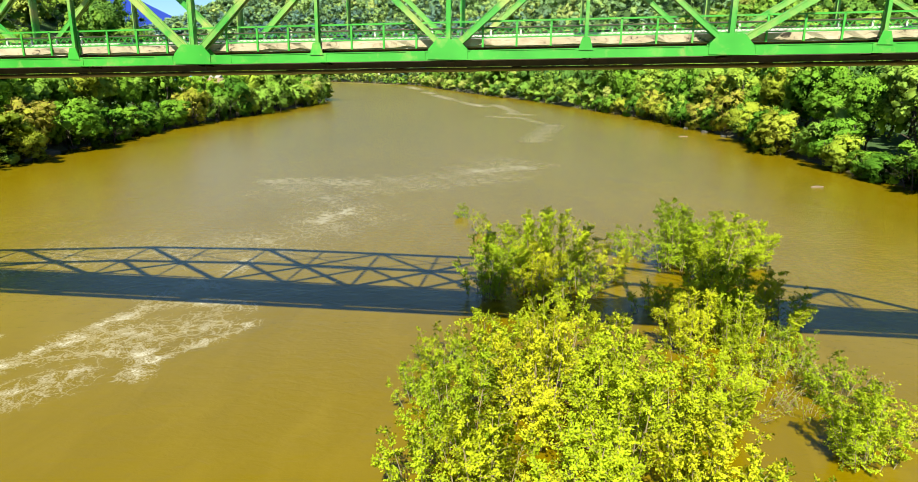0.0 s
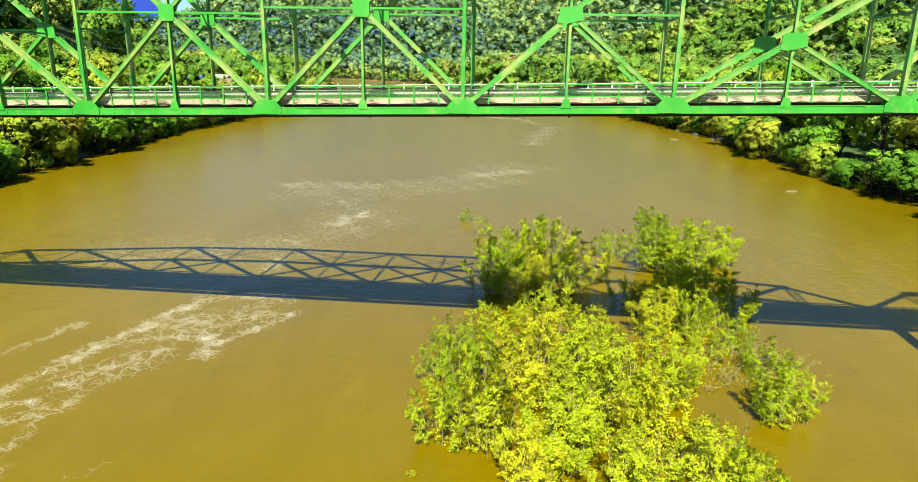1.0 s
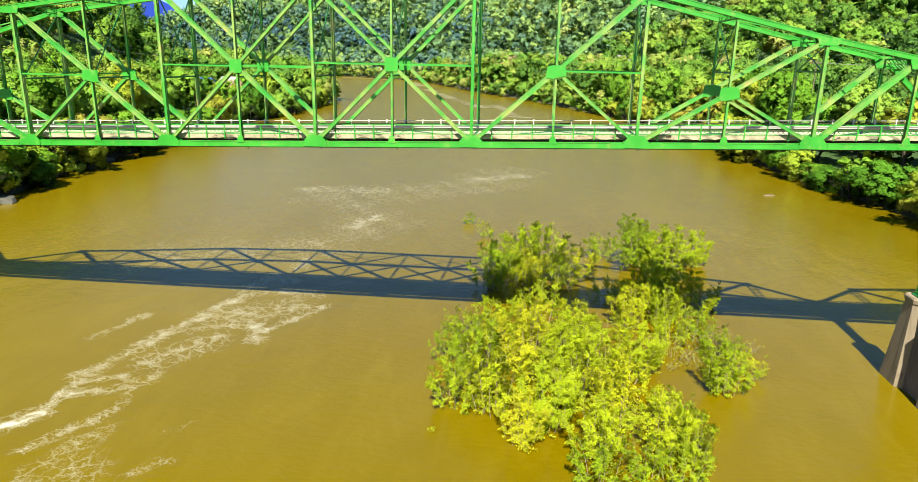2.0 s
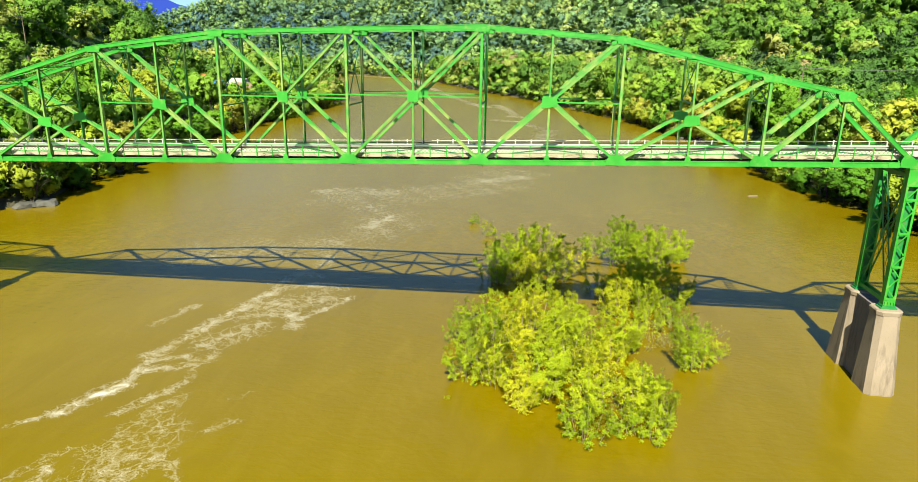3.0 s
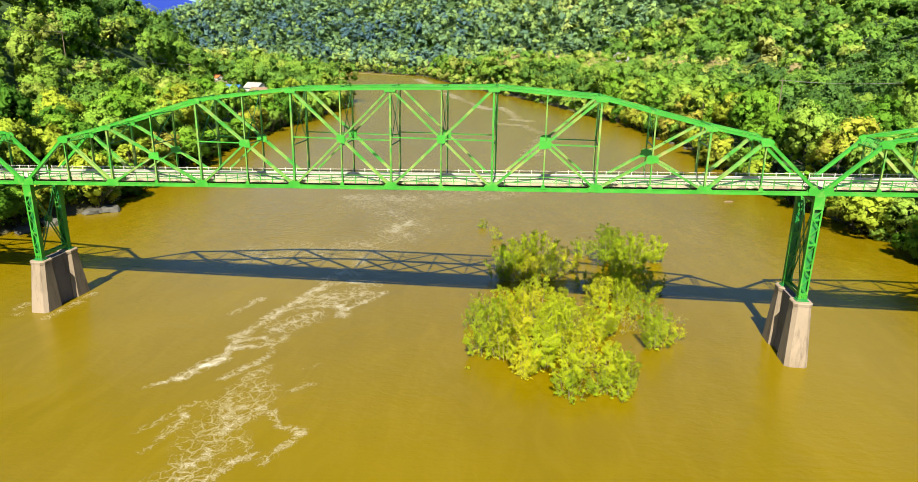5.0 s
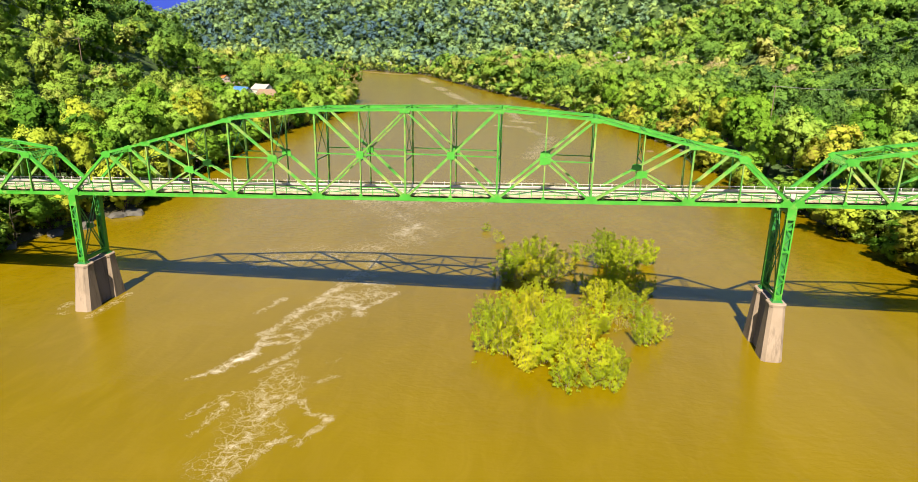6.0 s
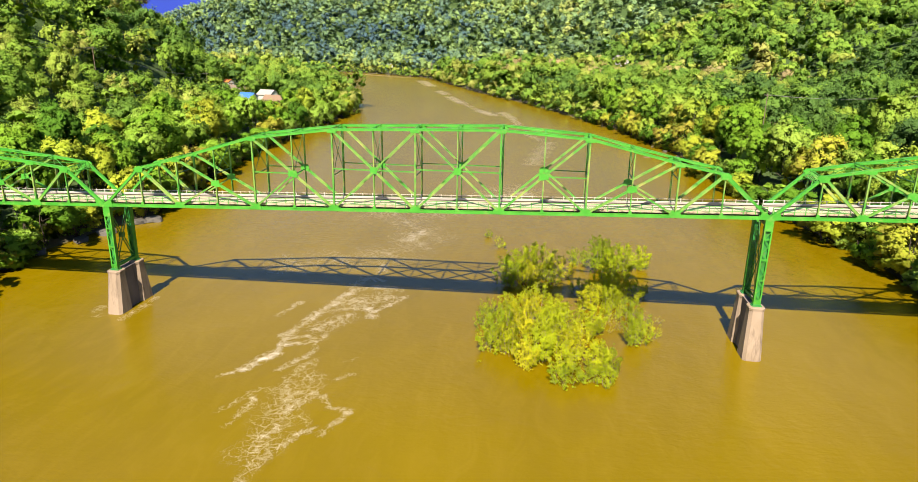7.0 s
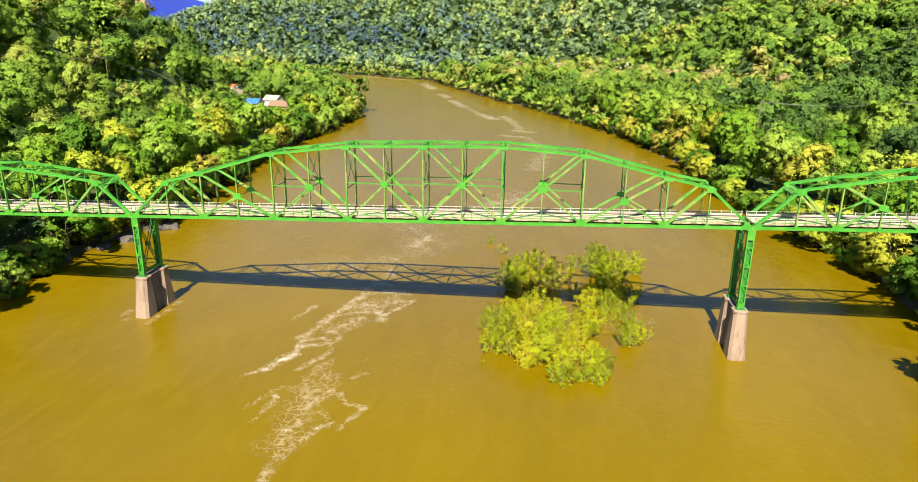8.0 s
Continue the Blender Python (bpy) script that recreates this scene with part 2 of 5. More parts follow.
def plain(name, col, rough=0.7, spread=0.25):
    n = Nodes(name)
    p = position(n)
    dark = tuple(v * (1 - spread) for v in col)
    c = n.mix(n.noise(p, 1.4, 6.0, 0.65), dark, col)
    bp = n.add("Bump", Strength=0.2, Distance=0.03, Height=n.noise(p, 9.0))
    s = n.add("BsdfPrincipled", Base_Color=c, Roughness=rough, Normal=bp.outputs[0])
    return n.done(s.outputs[0])


BLUE_ROOF = plain("blue_sheet_roof", (0.033, 0.1452, 0.495), 0.45)
WHITE_WALL = plain("white_siding", (0.495, 0.4884, 0.462))
ORANGE_ROOF = plain("orange_sheet_roof", (0.55, 0.16, 0.04), 0.5)
BROWN_ROOF = plain("brown_shingles", (0.198, 0.132, 0.0858))
GREY_ROOF = plain("grey_shingles", (0.297, 0.2838, 0.2772))
GLASS_DARK = plain("dark_window_glass", (0.0198, 0.0264, 0.033), 0.15)
GRAVEL = plain("pale_gravel", (0.2772, 0.2178, 0.1584), 0.95, 0.5)
RUST_RAIL = plain("rusty_rail_steel", (0.165, 0.0924, 0.0528), 0.6)
POLE = plain("weathered_pole_timber", (0.1584, 0.1188, 0.0858), 0.9)
WIRE = plain("wire_aluminium", (0.17, 0.17, 0.16), 0.5)
# the strong blue stands for air haze over the ridge's woods
FAR_RIDGE = plain("haze_blue_ridge", (0.003, 0.026, 0.26), 1.0, 0.15)


# ---- geometry helpers ----
class Geo:
    """Collects boxes, prisms and tubes into one mesh."""
    def __init__(self):
        self.v, self.f = [], []

    def prism(self, ring_a, ring_b):
        k, n = len(self.v), len(ring_a)
        self.v += [tuple(p) for p in ring_a] + [tuple(p) for p in ring_b]
        self.f += [tuple(k + i for i in range(n))[::-1], tuple(k + n + i for i in range(n))]
        self.f += [(k + i, k + (i + 1) % n, k + n + (i + 1) % n, k + n + i) for i in range(n)]
        return self

    def chain(self, rings):
        """One skin through a row of rings, closed at both ends."""
        k, n = len(self.v), len(rings[0])
        for r in rings:
            self.v += [tuple(p) for p in r]
        for m in range(len(rings) - 1):
            o = k + m * n
            self.f += [(o + i, o + (i + 1) % n, o + n + (i + 1) % n, o + n + i) for i in range(n)]
        e = k + (len(rings) - 1) * n
        self.f += [tuple(k + i for i in range(n))[::-1], tuple(e + i for i in range(n))]
        return self

    def box(self, x0, x1, y0, y1, z0, z1):
        a = [(x0, y0, z0), (x1, y0, z0), (x1, y1, z0), (x0, y1, z0)]
        b = [(x, y, z1) for x, y, _ in a]
        return self.prism(a, b)

    def beam(self, a, b, w, h, side=(0, 1, 0), off=(0.0, 0.0)):
        """A bar from a to b: w across (along side), h in the other way; off shifts it in those two ways."""
        a, b = Vector(a), Vector(b)
        d = (b - a).normalized()
        s = Vector(side)
        s = (s - d * s.dot(d)).normalized()
        u = d.cross(s)
        o = s * off[0] + u * off[1]
        q = [(-w / 2, -h / 2), (w / 2, -h / 2), (w / 2, h / 2), (-w / 2, h / 2)]
        return self.prism([a + o + s * i + u * j for i, j in q], [b + o + s * i + u * j for i, j in q])

    def tube(self, a, b, r0, r1=None, n=8):
        a, b = Vector(a), Vector(b)
        d = (b - a).normalized()
        s = d.orthogonal().normalized()
        u = d.cross(s)
        r1 = r0 if r1 is None else r1
        ang = [2 * math.pi * i / n for i in range(n)]
        return self.prism([a + (s * math.cos(t) + u * math.sin(t)) * r0 for t in ang], [b + (s * math.cos(t) + u * math.sin(t)) * r1 for t in ang])

    def mesh(self, name, mat, at=(0, 0, 0), smooth=False):
        m = bpy.data.meshes.new(name)
        o = Vector(at)
        m.from_pydata([tuple(Vector(p) - o) for p in self.v], [], self.f)
        m.materials.append(mat)
        if smooth:
            m.polygons.foreach_set("use_smooth", [True] * len(m.polygons))
        m.update()
        return m


ORIGIN = {}


def thing(name, at, label, category, group="", kind=""):
    """An empty at the base of a thing, to hold its parts."""
    e = new(name)
    e.empty_display_size = 0.5
    e.location = at
    ORIGIN[e] = Vector(at)
    return tagged(e, label, category, group, kind)


def part(name, geo, mat, parent, label="", smooth=False):
    """One mesh under a thing or under a part; the geometry is given in the world's metres."""
    at = ORIGIN[parent]
    ob = new(name, geo.mesh(name, mat, at, smooth))
    ob.parent = parent
    ORIGIN[ob] = at
    return tagged(ob, label)


def solid(name, geo, mat, label="", category="", group="", kind="", smooth=False):
    return tagged(new(name, geo.mesh(name, mat, (0, 0, 0), smooth)), label, category, group, kind)


def mesh_np(name, verts, quads, mat, smooth=False):
    m = bpy.data.meshes.new(name)
    nv, nf = len(verts), len(quads)
    m.vertices.add(nv)
    m.vertices.foreach_set("co", np.asarray(verts, dtype=np.float32).ravel())
    k = len(quads[0])
    m.loops.add(nf * k)
    m.loops.foreach_set("vertex_index", np.asarray(quads, dtype=np.int32).ravel())
    m.polygons.add(nf)
    m.polygons.foreach_set("loop_start", np.arange(0, nf * k, k, dtype=np.int32))
    if smooth:
        m.polygons.foreach_set("use_smooth", np.ones(nf, dtype=bool))
    m.materials.append(mat)
    m.update()
    m.validate()
    return m


def grid_quads(nx, ny):
    i, j = np.meshgrid(np.arange(nx - 1), np.arange(ny - 1), indexing="ij")
    a = (i * ny + j).ravel()
    return np.stack([a, a + ny, a + ny + 1, a + 1], 1)


def layer(mesh, name, values):
    at = mesh.attributes.new(name, "FLOAT", "POINT")
    at.data.foreach_set("value", np.asarray(values, dtype=np.float32))


# ---- the valley: river banks and terrain ----
LEFT_Y = [-700, -60, 0, 20, 42, 54, 82, 107, 144, 185, 263, 330, 352, 420, 520, 600, 650, 690, 760]
LEFT_X = [-60, -76, -79, -84, -81, -77, -85, -88, -93, -97, -97, -102, -112, -150, -205, -290, -430, -1000, -2400]
RIGHT_Y = [-700, -60, 0, 20, 40, 60, 100, 126, 171, 210, 257, 300, 385, 490, 600, 704, 780, 815, 850, 880, 960]
RIGHT_X = [90, 76, 82, 86, 88, 86, 78, 75, 74, 67, 58, 40, 9, -41, -85, -125, -220, -310, -650, -1100, -2500]


def bank_distance(x, y, ys, xs):
    """Distance to the line of a bank, without a sign."""
    best = np.full(np.shape(x), 1e9)
    for xa, ya, xb, yb in zip(xs, ys, xs[1:], ys[1:]):
        ux, uy = xb - xa, yb - ya
        t = np.clip(((x - xa) * ux + (y - ya) * uy) / (ux * ux + uy * uy), 0, 1)
        best = np.minimum(best, np.hypot(x - xa - t * ux, y - ya - t * uy))
    return best


def inland_both(x, y):
    """Metres inland of the left and of the right bank; negative over the water."""
    sl = np.where(np.interp(y, LEFT_Y, LEFT_X) - x > 0, 1.0, -1.0)
    sr = np.where(x - np.interp(y, RIGHT_Y, RIGHT_X) > 0, 1.0, -1.0)
    return sl * bank_distance(x, y, LEFT_Y, LEFT_X), sr * bank_distance(x, y, RIGHT_Y, RIGHT_X)


def wob(x, y, s, k=0.0):
    """Smooth pseudo-random relief between about -1 and 1."""
    return (np.sin(x / s + 1.3 + k) * np.cos(y / s * 1.13 + 0.7 * k) + 0.55 * np.sin(x / s * 2.3 + y / s * 1.7 + 2.1 + k) + 0.3 * np.cos(x / s * 4.1 - y / s * 3.7 + k)) / 1.5


def smooth_step(a, b, x):
    t = np.clip((x - a) / (b - a), 0, 1)
    return t * t * (3 - 2 * t)


def terrain(x, y):
    x, y = np.asarray(x, dtype=float), np.asarray(y, dtype=float)
    dl, dr = inland_both(x, y)
    d = np.maximum(dl, dr)
    bank = -4.0 + 7.2 * smooth_step(-6, 6, d) + 4.0 * smooth_step(6, 45, d)
    # the flat strip before the slope: narrow near the bridge, wide at the left point
    flat_l = 40 + 30 * smooth_step(120, 330, y) + 13 * smooth_step(240, 325, y) + 1500 * smooth_step(380, 450, y)
    flat_r = 52 + 8 * wob(y, y, 90.0) + 105 * smooth_step(150, 360, y) - 90 * smooth_step(640, 820, y)
    top_l = 150 + 26 * wob(x, y, 120.0)
    rise_l = np.clip((dl - flat_l) * 0.92, 0, None)
    hill_l = top_l * (1 - np.exp(-rise_l / top_l)) * (1 - smooth_step(305, 378, y + 0.35 * (x + 220)))
    # the long slope on the right and ahead
    rise_r = np.clip((dr - flat_r) * 0.56, 0, None)
    top_r = 260 + 40 * wob(x, y, 260.0)
    fall = smooth_step(-500, -880, x)
    hill_r = top_r * (1 - np.exp(-rise_r / top_r)) * (1 - 0.75 * fall)
    rough = np.clip(d / 60, 0, 1) * (1.2 * wob(x, y, 23.0) + 5.0 * wob(x, y, 75.0, 2.0) * np.clip((hill_l + hill_r) / 40, 0, 1))
    return bank + hill_l + hill_r + rough


def spread_axis(lo, hi, near_lo, near_hi, step, grow):
    mid = list(np.arange(near_lo, near_hi + 1e-6, step))
    s, v = step, near_hi
    while v < hi:
        s *= grow
        v += s
        mid.append(min(v, hi))
    s, v = step, near_lo
    while v > lo:
        s *= grow
        v -= s
        mid.insert(0, max(v, lo))
    return np.array(mid)


def build_ground():
    ax = spread_axis(-3800, 3800, -150, 150, 5.0, 1.05)
    ay = spread_axis(-1500, 4200, -60, 360, 5.0, 1.05)
    gx, gy = np.meshgrid(ax, ay, indexing="ij")
    gz = terrain(gx, gy)
    m = mesh_np("ground", np.stack([gx.ravel(), gy.ravel(), gz.ravel()], 1), grid_quads(len(ax), len(ay)), GROUND, True)
    return tagged(new("ground", m), "wooded valley ground with muddy river banks and steep slopes", "ground", kind="structure")


build_ground()


# foam lines on the river: centre line points, half width, strength
FOAM_DRIFT = [
    ([(-20.5, -15.6), (-19.7, -13.2), (-18.3, -10.7)], 1.05, 1.25),
    ([(-18.3, -10.7), (-18.3, -8.0), (-16.0, -6.7), (-14.1, -5.6)], 0.75, 1.15),
    ([(-18.5, -7.7), (-18.1, -5.5), (-16.1, -4.4), (-14.4, -4.9)], 0.6, 0.95),
    ([(-14.0, -5.9), (-12.9, -9.3), (-13.8, -11.4), (-15.9, -15.2)], 0.7, 0.72),
    ([(-20.5, -15.6), (-22.0, -17.5), (-23.0, -18.5)], 0.6, 0.6),
    ([(-18.8, -5.0), (-18.1, -0.2), (-17.4, 3.1), (-16.0, 7.6)], 1.1, 0.78),
    ([(-17.2, 4.4), (-16.2, 7.2), (-15.2, 9.3)], 0.9, 1.1),
    ([(-13.3, -3.0), (-13.8, -7.4)], 0.8, 0.6),
    ([(-15.0, -2.0), (-12.0, 3.0)], 2.6, 0.56),
]
FOAM_SHADE = [
    ([(-16.0, 7.6), (-15.5, 10.0), (-14.1, 15.1)], 1.0, 0.85),
    ([(-16.5, 4.7), (-13.4, 6.6), (-9.7, 7.3), (-7.6, 4.2)], 0.95, 0.8),
    ([(-15.5, 10.0), (-12.5, 10.5), (-8.9, 11.9), (-4.7, 13.4)], 0.95, 0.8),
    ([(-8.4, 3.4), (-8.2, 6.1), (-6.4, 9.3), (-5.0, 12.6)], 0.75, 0.72),
    ([(-14.2, 15.4), (-10.5, 17.1), (-6.2, 16.8)], 1.3, 0.72),
    ([(-13.5, 8.5), (-8.0, 12.5)], 3.6, 0.66),
    ([(-23.0, 2.2), (-22.2, 5.1), (-21.4, 8.2)], 0.75, 0.62),
    ([(-14.9, 17.5), (-13.4, 22.5), (-11.0, 21.0)], 1.3, 0.8),
    ([(-11.8, 25.8), (-12.7, 31.1), (-16.0, 35.2)], 1.5, 0.62),
]
FOAM_LACE = [
    ([(-8.8, -20.2), (-10.0, -22.6), (-10.9, -24.6)], 0.8, 0.95),
    ([(-10.9, -24.6), (-11.0, -27.1), (-11.5, -30.7), (-10.6, -35.7), (-10.3, -41.0)], 0.85, 0.70),
    ([(-13.6, -20.4), (-16.2, -20.0), (-17.2, -21.7), (-15.7, -23.5), (-16.5, -28.8)], 0.65, 0.62),
    ([(-13.2, -20.3), (-13.9, -17.4), (-13.5, -15.7), (-11.8, -11.9)], 1.0, 0.60),
    ([(-7.7, -20.8), (-6.3, -23.3), (-3.5, -23.8), (-4.0, -26.0), (-5.1, -28.9)], 0.6, 0.70),
    ([(-6.3, -28.0), (-7.4, -29.2), (-9.3, -32.4), (-9.8, -36.0)], 0.65, 0.68),
    ([(-10.9, -25.3), (-8.4, -25.8), (-7.4, -27.1)], 0.6, 0.5),
    ([(-17.7, -23.4), (-19.0, -26.2)], 0.8, 0.42),
    ([(-7.3, -16.3), (-5.7, -15.1)], 0.6, 0.5), ([(-7.8, -11.7), (-6.5, -10.0)], 0.6, 0.45),
    ([(-11.5, -17.0), (-11.5, -33.0)], 3.2, 0.52),
]
FOAM_FAR = [
    ([(-30, 27), (-12, 36), (-8, 50), (-14, 62)], 9.0, 0.42), ([(-11, 47), (-9, 53)], 2.4, 0.95),
    ([(-20, 68), (4, 84), (10, 104)], 12.0, 0.42), ([(-26, 74), (-14, 76)], 5.0, 0.7), ([(3, 92), (13, 100)], 4.0, 0.75), ([(14, 150), (20, 205)], 5.0, 0.55),
    ([(-51.5, -3), (-52.5, 1)], 0.8, 0.65), ([(-46.4, -3.5), (-46.2, 3), (-46.3, 6)], 0.6, 0.85), ([(46.8, -3), (46.6, 5)], 0.5, 0.5),
]
FOAM_REACH = [
    ([(2, 262), (10, 256)], 3.6, 1.0), ([(-4, 240), (8, 236)], 3.0, 0.95), ([(8, 236), (16, 212)], 3.0, 0.6),
    ([(-14, 312), (-24, 335)], 4.4, 1.0), ([(-10, 330), (-2, 300)], 3.6, 0.85), ([(-2, 300), (4, 268)], 3.0, 0.7), ([(-24, 335), (-42, 385)], 3.4, 0.6),
    ([(-42, 385), (-60, 440)], 4.6, 0.95), ([(-66, 462), (-78, 500)], 4.6, 1.0), ([(-95, 560), (-120, 640)], 6.0, 1.0), ([(-150, 700), (-250, 775)], 7.0, 1.0),
]


def foam_field(x, y):
    best = np.zeros_like(x)
    # the lines waver and break
    x, y = x + 0.35 * wob(x, y, 2.1) + 0.22 * wob(y, x, 0.9), y + 0.45 * wob(y, x, 1.9, 1.0)
    torn = 0.85 + 0.3 * wob(x, y, 2.2, 4.0)
    for pts, half, k in FOAM_DRIFT + FOAM_SHADE + FOAM_LACE + FOAM_FAR + FOAM_REACH:
        for (ax, ay), (bx, by) in zip(pts, pts[1:]):
            ux, uy = bx - ax, by - ay
            t = np.clip(((x - ax) * ux + (y - ay) * uy) / (ux * ux + uy * uy), 0, 1)
            d = np.hypot(x - ax - t * ux, y - ay - t * uy)
            best = np.maximum(best, k * np.exp(-(d / half) ** 2))
    return best * torn


def build_water():
    ax = spread_axis(-1500, 600, -24, -2, 0.4, 1.045)
    ay = spread_axis(-1200, 1700, -44, 38, 0.55, 1.016)
    gx, gy = np.meshgrid(ax, ay, indexing="ij")
    m = mesh_np("water", np.stack([gx.ravel(), gy.ravel(), np.zeros(gx.size)], 1), grid_quads(len(ax), len(ay)), WATER, True)
    layer(m, "foam", foam_field(gx, gy).ravel())
    return tagged(new("water", m), "muddy olive-brown river water with drifting foam", "water", kind="structure")


build_water()


# ---- the bridge ----
PANEL, DEPTH, GRADE, CHORD = 12.2, 5.1, 0.03, 19.23
SUPPORT = 4 * PANEL                                # the two river piers stand at plus and minus this


def zb(x):
    """Height of the bottom chord's centre line."""
    return CHORD + GRADE * x


def at(x, y, up=0.0):
    return Vector((x, y, zb(x) + up))


def channel_member(g, a, b, w, h, t=0.05):
    """A built-up member: two face plates with lips and a recessed web between them."""
    g.beam(a, b, t, h, off=(-w / 2 + t / 2, 0))
    g.beam(a, b, t, h, off=(w / 2 - t / 2, 0))
    g.beam(a, b, w - 2 * t, h * 0.55)
    for s in (-1, 1):
        g.beam(a, b, w + 0.05, 0.035, off=(0, s * (h / 2 - 0.02)))
    return g


def laced(g, a, b, w, h, pitch=0.7, bar=0.05):
    """Zigzag lacing bars on the upper and lower side of a member."""
    a, b = Vector(a), Vector(b)
    d = (b - a).normalized()
    s = Vector((0, 1, 0))
    s = (s - d * s.dot(d)).normalized()
    u = d.cross(s)
    n = max(2, int((b - a).length / pitch))
    for k in range(n):
        p, q = a + (b - a) * (k / n), a + (b - a) * ((k + 1) / n)
        e = 1 if k % 2 else -1
        g.beam(p + s * (e * w / 2) - u * h / 2, q - s * (e * w / 2) - u * h / 2, bar, 0.02, side=u.cross(q - p))
    return g


def plate(g, c, pts, y, t=0.05):
    """A flat plate of outline pts round c, standing in the truss plane at y."""
    ring = [Vector((c.x + px, y, c.z + pz)) for px, pz in pts]
    g.prism([p - Vector((0, t / 2, 0)) for p in ring], [p + Vector((0, t / 2, 0)) for p in ring])
    return g


def cut_rect(w, h, c):
    return [(-w + c, -h), (w - c, -h), (w, -h + c), (w, h - c), (w - c, h), (-w + c, h), (-w, h - c), (-w, -h + c)]


def truss_span(x0, n, panel, heights, label, cross_panels, tie_panels):
    """One through-truss span of n double panels from x0. heights: top chord above the bottom chord, by panel point."""
    span = thing("truss_span", (x0 + n * panel / 2, DEPTH / 2, zb(x0 + n * panel / 2)), label, "bridge", "spans of the river bridge")
    X = lambda k: x0 + k * panel
    hk = sorted(heights)
    top = lambda k: float(np.interp(k, hk, [heights[i] for i in hk]))
    for y in (0.0, DEPTH):
        out = -1 if y == 0 else 1
        L = lambda k: at(X(k), y)
        U = lambda k: at(X(k), y, top(k))
        # bottom chord, a length to each panel, with splice plates
        for k in range(n):
            g = Geo()
            channel_member(g, at(X(k) - (0.25 if k == 0 else 0), y, -0.12), at(X(k + 1) + (0.25 if k == n - 1 else 0), y, -0.12), 0.40, 0.42)
            chord = part("bottom_chord", g, GREEN, span)
            for f in (0.12, 0.5, 0.88):
                c = at(X(k + f), y, -0.12)
                g = Geo()
                g.beam(c - Vector((0.45, 0, 0.45 * GRADE)), c + Vector((0.45, 0, 0.45 * GRADE)), 0.03, 0.34, off=(out * 0.212, 0))
                part("splice_plate", g, GREEN, chord)
        # end posts and top chord
        for k0, k1 in ((0, 0.5), (n, n - 0.5)):
            g = channel_member(Geo(), at(X(k0), y, 0.1), U(k1), 0.42, 0.36)
            laced(g, L(k0), U(k1), 0.38, 0.36, 0.6)
            part("end_post", g, GREEN, span)
        ks = [0.5] + list(range(1, n)) + [n - 0.5]
        for ka, kb in zip(ks, ks[1:]):
            g = channel_member(Geo(), U(ka), U(kb), 0.42, 0.33)
            g.beam(U(ka), U(kb), 0.48, 0.03, off=(0, 0.18 if (U(kb) - U(ka)).cross(Vector((0, 1, 0))).z > 0 else -0.18))
            laced(g, U(ka), U(kb), 0.38, 0.32, 0.55)
            part("top_chord", g, GREEN, span)
        # posts and hangers
        for k in range(1, n):
            g = channel_member(Geo(), at(X(k), y, 0.2), at(X(k), y, top(k) - 0.2), 0.32, 0.22, 0.04)
            laced(g, at(X(k), y, 0.2), at(X(k), y, top(k) - 0.2), 0.28, 0.22, 0.55)
            part("post", g, FADED if k != n - 3 else GREEN, span)
        for k in [0.5] + [i + 0.5 for i in range(1, n - 1)] + [n - 0.5]:
            g = Geo()
            for s in (-1, 1):
                g.beam(at(X(k), y, 0.2), at(X(k), y, top(k) - 0.2), 0.05, 0.15, off=(s * 0.12, 0))
            g.beam(at(X(k), y, 0.2), at(X(k), y, top(k) - 0.2), 0.20, 0.05)
            part("hanger", g, FADED, span)
        # diagonals
        def diagonal(a, b, h, w=0.32):
            g = Geo()
            for s in (-1, 1):
                g.beam(a, b, 0.06, h, off=(s * w / 2, 0))
                for e in (-1, 1):
                    g.beam(a, b, 0.10, 0.03, off=(s * w / 2, e * h / 2))
            g.beam(a, b, w, h * 0.35)
            laced(g, a, b, w, h * 0.8, 0.7)
            part("diagonal", g, FADED, span)
        diagonal(U(0.5), L(1), 0.34)
        diagonal(U(n - 0.5), L(n - 1), 0.34)
        for k in range(1, n - 1):
            mid = k + 0.5
            falls = mid < n / 2                      # main diagonal leans down to the middle of the span
            hi, lo = (k, k + 1) if falls else (k + 1, k)
            G = (U(hi) + L(lo)) / 2
            diagonal(U(hi), L(lo), 0.25)
            diagonal(G, L(hi), 0.20, 0.28)
            if k in cross_panels:
                diagonal(G, U(lo), 0.18, 0.24)
            g = plate(plate(Geo(), G, cut_rect(0.50, 0.50, 0.12) if k in cross_panels else [(-0.72, -0.30 if falls else -0.50), (0.22 if falls else -0.22, -0.52), (0.72, -0.50 if falls else -0.30), (0.62, 0.34), (0.15, 0.46), (-0.62, 0.34)], y - 0.22), G, cut_rect(0.42, 0.42, 0.1), y + 0.22)
            part("gusset_plate", g, GREEN, span)
            for kt in tie_panels.get(k, ()):
                g = Geo()
                for s in (-1, 1):
                    g.beam(G, at(X(kt), y, G.z - zb(X(kt))), 0.05, 0.11, off=(s * 0.1, 0))
                part("tie_strut", g, GREEN, span)
